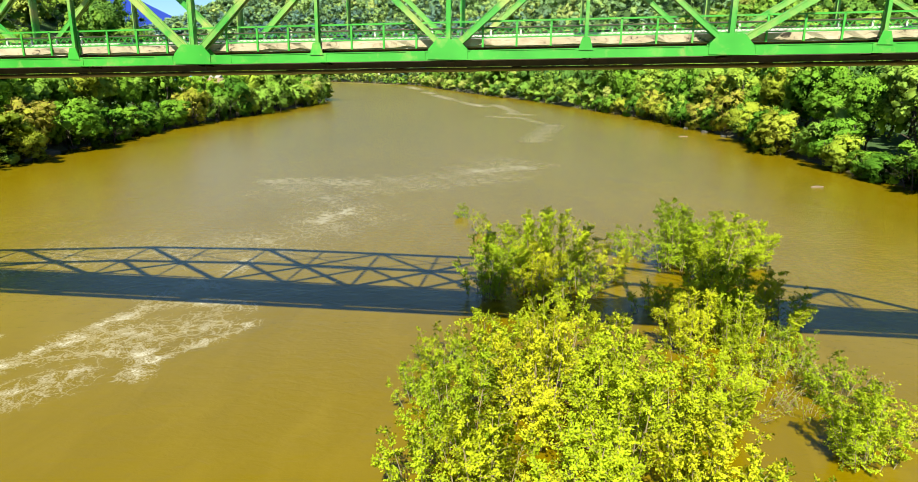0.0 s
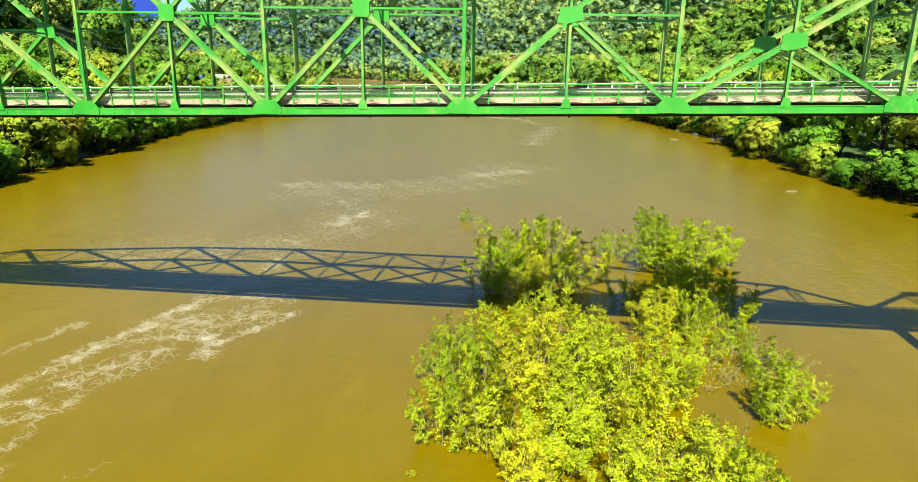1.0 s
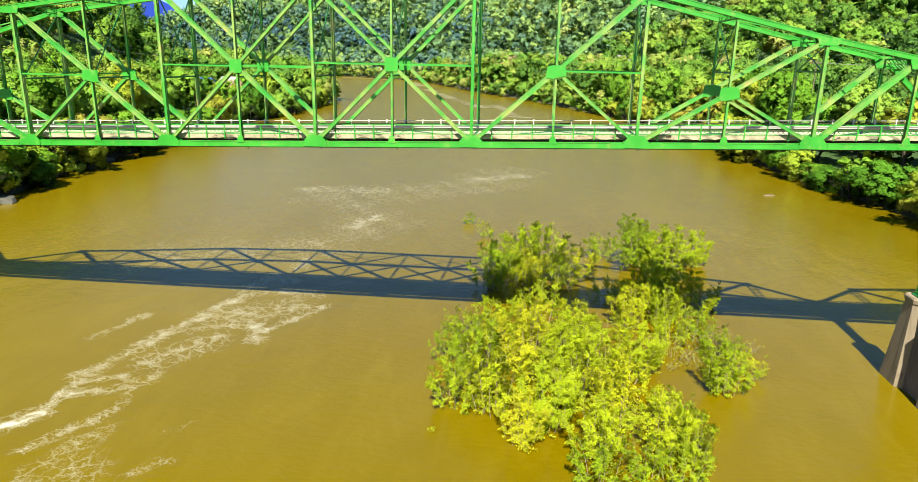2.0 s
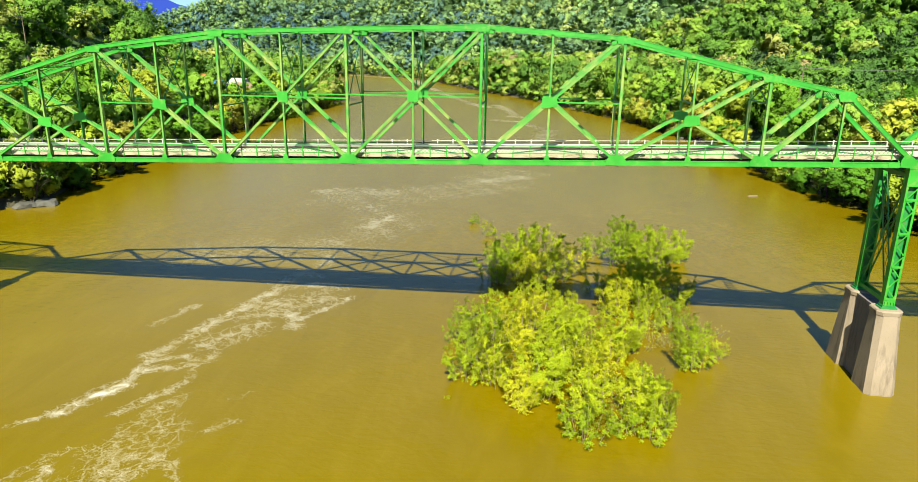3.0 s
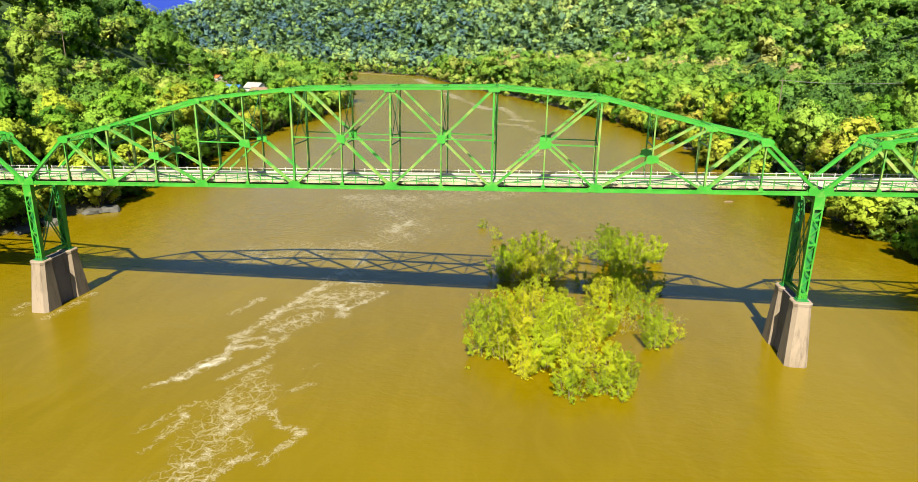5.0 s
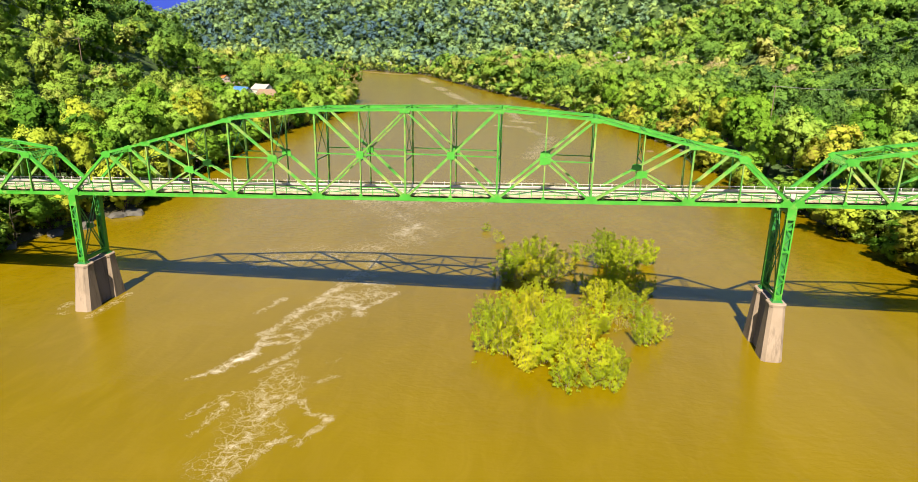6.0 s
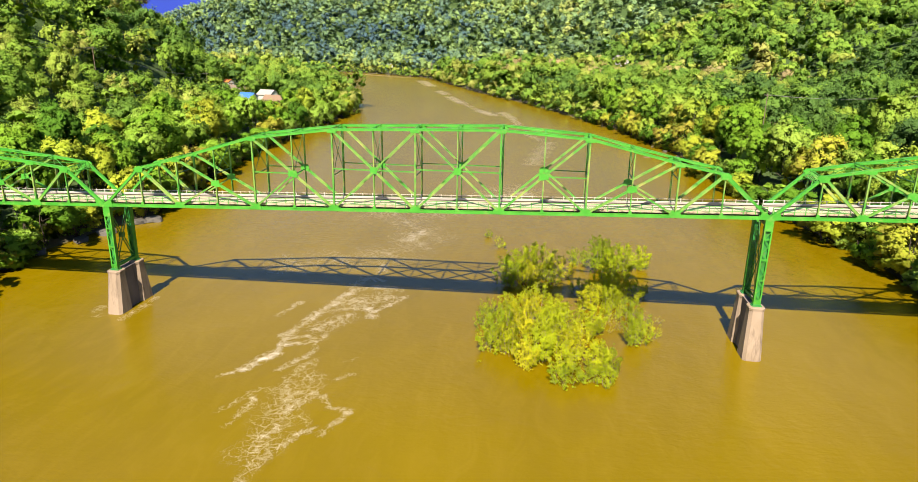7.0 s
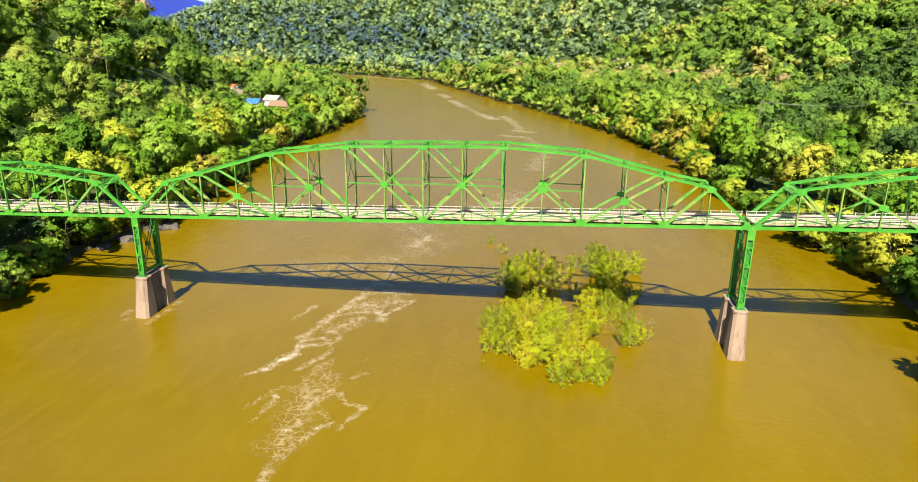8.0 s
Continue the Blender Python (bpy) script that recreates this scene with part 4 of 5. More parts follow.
def make_tree(name, seed, height, spread, lobes, tufts, leaves, leaf, mat, label, category, group, stems=1, lift=0.18, droop=0.0):
    """A tree at the origin: tapered trunk with limbs, and a ragged crown of single leaves."""
    rng, prng = np.random.default_rng(seed), random.Random(seed)
    t = thing(name, (0, 0, 0), label, category, group)
    g = Geo()
    for s in range(stems):
        off = Vector((prng.uniform(-1, 1), prng.uniform(-1, 1), 0)) * spread * (0.0 if stems == 1 else 0.35)
        tip = Vector((off.x * 1.8, off.y * 1.8, height * prng.uniform(0.6, 0.8)))
        base = Vector((off.x * 0.5, off.y * 0.5, -1.2))
        rad = 0.022 * height / math.sqrt(stems) + 0.03
        limb(g, base, tip, rad, rad * 0.2, prng, 4, 6)
        for i in range(7 if stems == 1 else 5):
            f = prng.uniform(0.25, 0.85)
            a = base.lerp(tip, f)
            ang = prng.uniform(0, 2 * math.pi)
            ln = spread * prng.uniform(0.5, 0.8) * (1.1 - 0.5 * f)
            limb(g, a, a + Vector((math.cos(ang) * ln, math.sin(ang) * ln, ln * prng.uniform(0.3, 0.9))), rad * 0.4 * (1 - 0.5 * f), rad * 0.06, prng, 2, 4)
    part("trunk", g, BARK, t)
    hz = height * (1 - lift) / 2 / 1.05
    v, lie = foliage(rng, lobes, tufts, leaves, leaf, (spread, spread, hz), droop)
    v[:, 2] += height * lift
    crown = new("crown", mesh_np("crown", v, blades_of(len(v)), mat))
    lie_layer(crown.data, lie)
    crown.parent = t
    return t


def put(t, first, x, y, z, s, rz, sz=1.0):
    """The first use moves the tree itself, later ones copy it."""
    m = pose(x, y, z, 0, 0, rz) @ Matrix.Diagonal((s, s, s * sz, 1))
    if first:
        t.matrix_basis = m
        return t
    return copy_thing(t, pose(x, y, z, 0, 0, rz) @ Matrix.Diagonal((s / t.scale[0], s / t.scale[1], s * sz / t.scale[2], 1)))


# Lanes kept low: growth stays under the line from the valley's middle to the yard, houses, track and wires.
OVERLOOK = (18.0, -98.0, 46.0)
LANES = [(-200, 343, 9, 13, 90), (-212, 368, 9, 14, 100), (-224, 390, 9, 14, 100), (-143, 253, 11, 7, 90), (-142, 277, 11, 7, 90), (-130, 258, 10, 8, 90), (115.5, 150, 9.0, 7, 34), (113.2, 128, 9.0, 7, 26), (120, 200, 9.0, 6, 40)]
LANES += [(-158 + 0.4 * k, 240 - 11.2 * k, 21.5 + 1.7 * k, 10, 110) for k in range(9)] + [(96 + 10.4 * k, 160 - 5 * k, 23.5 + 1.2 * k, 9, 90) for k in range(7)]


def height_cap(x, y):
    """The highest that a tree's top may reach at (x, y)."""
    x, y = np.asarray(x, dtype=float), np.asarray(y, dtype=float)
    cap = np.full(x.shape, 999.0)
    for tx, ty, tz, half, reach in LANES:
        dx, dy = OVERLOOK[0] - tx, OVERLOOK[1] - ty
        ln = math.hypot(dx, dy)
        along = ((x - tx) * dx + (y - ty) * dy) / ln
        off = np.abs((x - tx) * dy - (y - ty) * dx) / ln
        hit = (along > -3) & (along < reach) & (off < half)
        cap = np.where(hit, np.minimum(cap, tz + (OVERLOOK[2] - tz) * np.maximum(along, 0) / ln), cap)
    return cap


# trees along the two banks, each a thing of its own
GROVE = "trees on the river banks"
BANK_KINDS = [
    make_tree("tree", 11, 15.0, 5.8, 20, 180, 3900, 0.23, LEAF_BANK, "broad leafy riverside tree with a rounded green crown", "tree", GROVE, 1, 0.12, droop=0.06),
    make_tree("tree", 12, 17.0, 5.0, 24, 190, 3900, 0.23, LEAF_BANK, "tall leafy riverside tree with an uneven crown", "tree", GROVE, 1, 0.12, droop=0.06),
    make_tree("tree", 13, 12.0, 5.6, 18, 170, 3700, 0.22, LEAF_BANK, "low spreading riverside tree with drooping boughs", "tree", GROVE, 3, 0.05, droop=0.22),
    make_tree("tree", 14, 14.0, 4.7, 26, 200, 3900, 0.20, LEAF_BANK, "slender riverside tree with feathery foliage", "tree", GROVE, 2, 0.08, droop=0.08),
    make_tree("tree", 15, 9.0, 4.8, 16, 150, 3500, 0.20, LEAF_BANK, "bushy young riverside tree leafy to the ground", "tree", GROVE, 3, 0.0, droop=0.15),
    make_tree("tree", 21, 15.0, 5.8, 20, 80, 1700, 0.31, LEAF_BANK, "broad leafy riverside tree with a rounded green crown", "tree", GROVE, 1, 0.08, droop=0.05),
    make_tree("tree", 22, 12.0, 5.6, 18, 75, 1600, 0.29, LEAF_BANK, "low spreading riverside tree with drooping boughs", "tree", GROVE, 3, 0.0, droop=0.2),
]
used = [True] * len(BANK_KINDS)
BANK_HEIGHT = (15.0, 17.0, 12.0, 14.0, 9.0, 15.0, 12.0)


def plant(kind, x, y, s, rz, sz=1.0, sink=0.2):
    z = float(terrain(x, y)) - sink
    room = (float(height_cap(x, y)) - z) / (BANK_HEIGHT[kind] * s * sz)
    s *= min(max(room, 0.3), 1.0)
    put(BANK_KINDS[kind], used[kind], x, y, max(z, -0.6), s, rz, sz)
    used[kind] = False


tree_rng = random.Random(5)
spots = []
for side in (-1, 1):
    y = -44.0 if side > 0 else -8.0
    while y < 300:
        edge = float(np.interp(y, LEFT_Y, LEFT_X)) if side < 0 else float(np.interp(y, RIGHT_Y, RIGHT_X))
        for row, inland in enumerate((0.2, 9.0, 20.0)):
            if y > 190 and row == 2:
                continue
            x = edge + side * (inland + tree_rng.uniform(-2.2, 2.2))
            yy = y + tree_rng.uniform(-2.5, 2.5)
            if abs(yy - DEPTH / 2) < 9.0 and row < 3:
                s_cap = 0.62
            else:
                s_cap = 1.3
            if row == 0:
                kind = tree_rng.choice((2, 4, 2, 4))
            else:
                kind = tree_rng.choice((0, 1, 3, 0, 1))
            if yy > 175:
                kind = 6 if row == 0 or tree_rng.random() < 0.3 else 5
            s = min(tree_rng.uniform(0.85, 1.45) if row else tree_rng.uniform(0.8, 1.25), s_cap)
            if side > 0 and yy < -4:
                s *= 1.05
            spots.append((kind, x, yy, s, tree_rng.uniform(0, 360), tree_rng.uniform(0.85, 1.15)))
        # low growth that fills the water's edge
        yy = y + 4.2 + tree_rng.uniform(-1.0, 1.0)
        edge = float(np.interp(yy, LEFT_Y, LEFT_X)) if side < 0 else float(np.interp(yy, RIGHT_Y, RIGHT_X))
        spots.append((4 if yy < 175 else 6, edge + side * tree_rng.uniform(-0.6, 3.0), yy, tree_rng.uniform(0.55, 0.9), tree_rng.uniform(0, 360), tree_rng.uniform(0.8, 1.1)))
        y += 8.2 + y * 0.008
for a in spots:
    plant(*a)


# ---- the half-drowned willow thicket in the river ----
def willow_shrub(seed, height, spread, stems, twigs, leaves, leaf, label):
    """A many-stemmed shrub: arching shoots from the water, side twigs along them, single leaves along the twigs."""
    rng, prng = np.random.default_rng(seed), random.Random(seed)
    t = thing("willow_shrub", (0, 0, 0), label, "shrub", "willow thicket in the river")
    g = Geo()
    base, axis, out, length = [], [], [], []
    for i in range(stems):
        ang, far = prng.uniform(0, 2 * math.pi), math.sqrt(prng.random())
        ray = Vector((math.cos(ang), math.sin(ang), 0))
        foot = ray * spread * far * 0.42 - Vector((0, 0, 0.8))
        tip = ray * spread * far * prng.uniform(0.85, 1.1) + Vector((0, 0, height * prng.uniform(0.72, 1.0) * (1 - 0.42 * far * far)))
        knee = foot.lerp(tip, 0.5) + Vector((prng.uniform(-0.2, 0.2), prng.uniform(-0.2, 0.2), 0.10 * height))
        bow = [foot * (1 - f) ** 2 + knee * (2 * f * (1 - f)) + tip * f * f for f in (0, 0.25, 0.5, 0.75, 1)]
        rad = 0.022 + 0.005 * height * prng.random()
        for k in range(4):
            g.tube(bow[k], bow[k + 1], rad * (1 - 0.23 * k), rad * (1 - 0.23 * (k + 1)) + 0.004, 5)
        for j in range(twigs):
            f = 1 - 0.80 * prng.random() ** 1.15
            a = foot * (1 - f) ** 2 + knee * (2 * f * (1 - f)) + tip * f * f
            if a.z < 0.25:
                continue
            along = (knee - foot) * (1 - f) + (tip - knee) * f
            along.normalize()
            side = Vector((prng.gauss(0, 1), prng.gauss(0, 1), prng.gauss(0.05, 0.32))).normalized()
            d = (along * 0.32 + side * 0.9 + ray * 0.25 * far + Vector((0, 0, 0.15))).normalized()
            ln = prng.uniform(0.35, 0.85) * (1.35 - 0.75 * f) * (0.55 + 0.085 * height)
            g.tube(a, a + d * ln, 0.011, 0.004, 3)
            base.append(a), axis.append(d), out.append((ray * far + side * 0.6 + Vector((0, 0, 0.55))).normalized()), length.append(ln)
    tagged(part("branchwork", g, TWIG, t), kind="stuff")
    base, axis, out, length = np.array(base), np.array(axis), np.array(out), np.array(length)
    w = np.repeat(np.arange(len(base)), leaves)
    n = len(w)
    f = 0.15 + 0.92 * rng.random(n)
    p = base[w] + axis[w] * (length[w] * f)[:, None] + rng.normal(size=(n, 3)) * 0.055
    point = unit(axis[w] * 0.6 + rng.normal(size=(n, 3)) * 0.75 + np.array([0, 0, -0.1]))
    face = unit(np.cross(point, rng.normal(size=(n, 3)) * 0.9 + np.array([0.9, 0.4, 0.0])))
    face *= np.where(face[:, 2] < 0, -1.0, 1.0)[:, None]
    across = np.cross(face, point)
    s = (leaf * (0.6 + 0.8 * rng.random(n)))[:, None]
    p[:, 2] = np.maximum(p[:, 2], 0.12)
    v = np.stack([p, p + point * s * 0.95 + across * s * 0.58 + face * s * 0.12, p + point * s * 1.9, p + point * s * 0.95 - across * s * 0.58 + face * s * 0.12], 1).reshape(-1, 3)
    lie = unit(out[w] * 0.85 + face * 0.25 + rng.normal(size=(n, 3)) * 0.12 + np.array([0, -0.2, 0.3]))
    crown = new("foliage", mesh_np("foliage", v, np.arange(4 * n, dtype=np.int32).reshape(-1, 4), LEAF_SHRUB))
    lie_layer(crown.data, np.repeat(lie, 4, axis=0))
    crown.parent = t
    return t


SHRUB_LABEL = "yellow-green leafy willow shrub standing in the flooded river"
SHRUBS = [
    willow_shrub(31, 6.0, 3.1, 17, 28, 30, 0.064, SHRUB_LABEL),
    willow_shrub(32, 5.0, 2.9, 15, 26, 30, 0.063, SHRUB_LABEL),
    willow_shrub(33, 4.0, 2.6, 12, 18, 25, 0.062, "sparse half-drowned willow shrub with bare twigs showing"),
    willow_shrub(34, 2.3, 1.2, 9, 11, 18, 0.06, "small lone willow tuft standing in the water"),
    willow_shrub(35, 2.0, 2.3, 26, 9, 1, 0.07, "low tangle of bare brown willow twigs in the water"),
]
FRONT_CLUMP = [
    (0, 13.2, -1.5, 1.0), (0, 17.0, 1.5, 1.2), (0, 21.0, -2.5, 1.25), (1, 18.5, -6.5, 1.2), (1, 24.5, -5.0, 1.2), (1, 15.0, -5.5, 1.1), (0, 18.0, 6.5, 1.15),
    (1, 22.0, -10.0, 1.05), (1, 26.5, -8.5, 1.0), (2, 12.0, -4.5, 1.0), (0, 24.5, 1.0, 1.1), (1, 14.0, 4.0, 1.1), (1, 17.0, -9.0, 0.85), (1, 21.5, 7.0, 1.05),
    (2, 22.5, -13.0, 0.95), (2, 25.5, -11.5, 0.8), (1, 20.5, 2.5, 1.2), (2, 28.0, -5.0, 0.9), (1, 27.0, 4.0, 0.95), (2, 10.4, 3.5, 0.8), (2, 10.5, 9.0, 0.8), (2, 27.4, -12.3, 0.85), (1, 28.6, -9.6, 0.8),
]
SHADED_CLUMPS = [
    (1, 12.3, 22.5, 1.15), (0, 16.0, 26.5, 1.25), (0, 19.0, 28.5, 1.15), (2, 22.5, 29.0, 1.15), (1, 16.5, 22.5, 1.15), (2, 14.0, 31.0, 1.3), (2, 20.5, 24.0, 1.0),
    (0, 30.0, 34.0, 1.2), (0, 33.5, 31.5, 1.25), (1, 38.0, 36.5, 1.05), (2, 26.5, 37.0, 1.1), (1, 31.5, 38.0, 1.1), (1, 34.5, 35.5, 1.1), (3, 6.6, 53.0, 1.0), (3, 9.6, 45.0, 1.2),
]
SIDE_ROW = [
    (1, 29.5, 18.5, 1.2), (0, 33.0, 17.0, 1.05), (1, 27.5, 14.0, 1.1), (2, 36.0, 20.0, 1.0), (2, 31.0, 10.0, 0.95), (2, 34.5, 8.0, 0.9),
    (1, 33.5, 0.8, 1.0), (2, 35.5, 3.2, 0.9), (2, 33.5, 12.0, 0.9), (1, 30.5, 14.0, 0.95), (2, 31.5, 24.5, 1.1), (2, 26.0, 21.0, 0.9), (3, 10.8, -8.6, 0.3),
    (4, 30.3, 6.9, 1.0), (4, 28.6, 5.3, 0.9), (4, 32.9, 10.5, 1.0), (4, 36.0, 9.4, 1.1), (4, 32.5, 5.6, 0.8), (4, 28.3, 8.6, 0.9),
]
shrub_first = [True] * len(SHRUBS)
shrub_rng = random.Random(8)
for kind, x, y, s in FRONT_CLUMP + SHADED_CLUMPS + SIDE_ROW:
    put(SHRUBS[kind], shrub_first[kind], x, y, -0.25, s, shrub_rng.uniform(0, 360), shrub_rng.uniform(0.9, 1.1))
    shrub_first[kind] = False


# ---- woods on the slopes ----
def woods(name, points, heights, rng, templates, tint, label, leaves=LEAF_HILL):
    """One mesh of many crowns, each a turned and scaled copy of a template."""
    chunks, tints, lies = [], [], []
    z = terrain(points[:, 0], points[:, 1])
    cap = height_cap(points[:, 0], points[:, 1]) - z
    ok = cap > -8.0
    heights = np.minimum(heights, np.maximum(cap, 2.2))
    points, heights, tint, z = points[ok], heights[ok], tint[ok], z[ok]
    for i in range(len(points)):
        v, n = templates[rng.integers(0, len(templates))]
        a, h = rng.random() * 6.283, heights[i]
        ca, sa = math.cos(a) * h, math.sin(a) * h
        w = np.empty_like(v)
        w[:, 0] = v[:, 0] * ca - v[:, 1] * sa + points[i, 0]
        w[:, 1] = v[:, 0] * sa + v[:, 1] * ca + points[i, 1]
        w[:, 2] = v[:, 2] * h * rng.uniform(0.8, 1.15) + z[i] - 0.5
        chunks.append(w)
        q = n.copy()
        q[:, 0] = (n[:, 0] * ca - n[:, 1] * sa) / h
        q[:, 1] = (n[:, 0] * sa + n[:, 1] * ca) / h
        lies.append(q)
        tints.append(np.full(len(v), tint[i]))
    v = np.concatenate(chunks)
    m = mesh_np(name, v, blades_of(len(v)), leaves)
    layer(m, "tint", np.concatenate(tints))
    lie_layer(m, np.concatenate(lies))
    return tagged(new(name, m), label, "woods", kind="stuff")


def jitter_grid(x0, x1, y0, y1, step, rng):
    gx, gy = np.meshgrid(np.arange(x0, x1, step), np.arange(y0, y1, step), indexing="ij")
    p = np.stack([gx.ravel(), gy.ravel()], 1)
    return p + rng.uniform(-0.42, 0.42, p.shape) * step


def inland(p):
    return inland_both(p[:, 0], p[:, 1])


def bearing(p):
    return np.degrees(np.arctan2(p[:, 0] - 18, p[:, 1] + 70))


wood_rng = np.random.default_rng(21)
NEAR = [foliage(wood_rng, 24, 170, 4300, 0.0158, (0.40, 0.40, 0.52), 0.0, 0.05, 0.4) for _ in range(6)]
MID = [foliage(wood_rng, 20, 60, 1000, 0.025, (0.45, 0.45, 0.52), 0.0, 0.05, 0.5) for _ in range(8)]
FAR = [foliage(wood_rng, 9, 10, 140, 0.060, (0.52, 0.52, 0.52), 0.0, 0.0, 0.2) for _ in range(9)]

CLEAR = [(-212, 368, 24, 30), (-198, 342, 16, 14), (-148, 270, 16, 18), (-134, 238, 11, 22), (106, 108, 8, 26)]      # open yards: centre and half sizes


def open_ground(p):
    keep = np.ones(len(p), bool)
    for cx, cy, hx, hy in CLEAR:
        keep &= ~(((p[:, 0] - cx) / hx) ** 2 + ((p[:, 1] - cy) / hy) ** 2 < 1)
    # the railway and the cleared strip beside it
    track = 111.5 + 0.055 * (p[:, 1] - 100) + 0.00025 * (p[:, 1] - 100) ** 2
    keep &= ~((np.abs(p[:, 0] - track) < 5.0) & (p[:, 1] > 40) & (p[:, 1] < 260))
    return keep


def in_sight(p, rng):
    """Leaves most of the stands behind the crests unplanted."""
    top = terrain(p[:, 0], p[:, 1]) + 17.0
    seen = np.ones(len(p), bool)
    for f in np.linspace(0.12, 0.97, 44):
        z = terrain(OVERLOOK[0] + (p[:, 0] - OVERLOOK[0]) * f, OVERLOOK[1] + (p[:, 1] - OVERLOOK[1]) * f)
        seen &= z + 4.0 < OVERLOOK[2] + (top - OVERLOOK[2]) * f
    return seen | (rng.random(len(p)) < 0.12)


def tone(p, rng, base, spread):
    h = terrain(p[:, 0], p[:, 1])
    up = np.clip((h - 9) / 14, 0, 1)
    t = base + 0.16 - np.where(p[:, 0] > 60, 0.28, 0.20) * up + spread * (rng.random(len(p)) - 0.5) + 0.16 * wob(p[:, 0], p[:, 1], 47.0)
    # darker growth behind the railway, greener flats
    t = t - np.where((p[:, 0] > 98) & (p[:, 1] < 330), 0.26, 0.0)
    t = np.where(h < 15, np.minimum(t, 0.74 + 0.1 * rng.random(len(p))), t)
    # the left-hand hill has begun to turn brown
    t = t + np.where((p[:, 0] < -90) & (p[:, 1] < 340), np.clip((h - 16) / 30, 0, 1) * (0.04 + 0.55 * rng.random(len(p)) ** 2), 0.0)
    return np.clip(t, 0, 1)


p = jitter_grid(-420, 420, -30, 480, 12.0, wood_rng)
dl, dr = inland(p)
d = np.maximum(dl, dr)
b = bearing(p)
keep = (((dl > 24) | (dr > 24)) | ((d > 12) & (p[:, 1] > 185)) | ((d > 1) & (p[:, 1] > 295))) & (b > -52) & (b < 41) & open_ground(p) & (np.abs(p[:, 1] - 2.5) > 8)
dist = np.hypot(p[:, 0] - 18, p[:, 1] + 70)
keep &= dist < 480
high = terrain(p[:, 0], p[:, 1]) > 40 + 0.13 * dist          # upper slopes: a thinner stand
keep &= ~high | (wood_rng.random(len(p)) < 0.8)
keep &= in_sight(p, wood_rng)
close = keep & (dist < 265)
q = p[close]
woods("near_woods", q, 13.0 + 11.0 * wood_rng.random(len(q)) ** 1.3, wood_rng, NEAR, tone(q, wood_rng, 0.30, 0.62), "mixed green and yellowing woods on the near valley sides")
p = p[keep & ~close]
woods("valley_woods", p, 13.0 + 10.0 * wood_rng.random(len(p)) ** 1.3, wood_rng, MID, tone(p, wood_rng, 0.30, 0.62), "mixed green and yellowing woods on the valley sides")

p = jitter_grid(-1000, 1000, 150, 1650, 14.2, wood_rng)
dl, dr = inland(p)
b = bearing(p)
dist = np.hypot(p[:, 0] - 18, p[:, 1] + 70)
keep = ((dl > 3) | (dr > 3)) & (b > -50) & (b < 41) & open_ground(p) & (dist >= 480) & (dist < 1650)
h = terrain(p[:, 0], p[:, 1])
keep &= in_sight(p, wood_rng) & (h < 300) & (dr < 640)
p = p[keep]
FAR_FINE = [foliage(wood_rng, 14, 26, 400, 0.038, (0.50, 0.50, 0.52), 0.0, 0.0, 0.2) for _ in range(9)]
# low slopes take the dark end of the tint, haze blue farther out
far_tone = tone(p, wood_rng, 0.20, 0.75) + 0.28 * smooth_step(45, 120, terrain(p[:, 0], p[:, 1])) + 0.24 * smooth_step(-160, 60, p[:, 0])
tall = 14.0 + 10.0 * wood_rng.random(len(p)) ** 1.3
half_way = np.hypot(p[:, 0] - 18, p[:, 1] + 70) < 760
woods("far_woods", p[half_way], tall[half_way], wood_rng, FAR_FINE, far_tone[half_way], "mixed green woods covering the far hillsides")
woods("distant_woods", p[~half_way], tall[~half_way], wood_rng, FAR, far_tone[~half_way], "distant green woods at the valley bend, leaves coloured with haze", LEAF_FAR)


# bushy growth along the far water's edge
def edge_points(xs, ys, side, y0, y1, step, rng):
    out = []
    for xa, ya, xb, yb in zip(xs, ys, xs[1:], ys[1:]):
        ln = math.hypot(xb - xa, yb - ya)
        for k in range(int(ln / step)):
            t = (k + rng.random()) * step / ln
            x, y = xa + (xb - xa) * t, ya + (yb - ya) * t
            if y0 < y < y1 and x > -700:
                nx, ny = (yb - ya) / ln * side, -(xb - xa) / ln * side
                o = rng.random() * 5.0 - 0.5
                out.append((x + nx * o, y + ny * o))
    return np.array(out)


EDGE = [foliage(wood_rng, 12, 16, 300, 0.045, (0.55, 0.55, 0.5), 0.2, 0.0, 0.4) for _ in range(5)]
p = np.concatenate([edge_points(LEFT_X, LEFT_Y, -1, 285, 700, 4.6, wood_rng), edge_points(RIGHT_X, RIGHT_Y, 1, 285, 900, 4.6, wood_rng)])
woods("bank_growth", p, 7.5 + 5.0 * wood_rng.random(len(p)), wood_rng, EDGE, tone(p, wood_rng, 0.44, 0.7), "leafy bushes and small trees along the far banks")


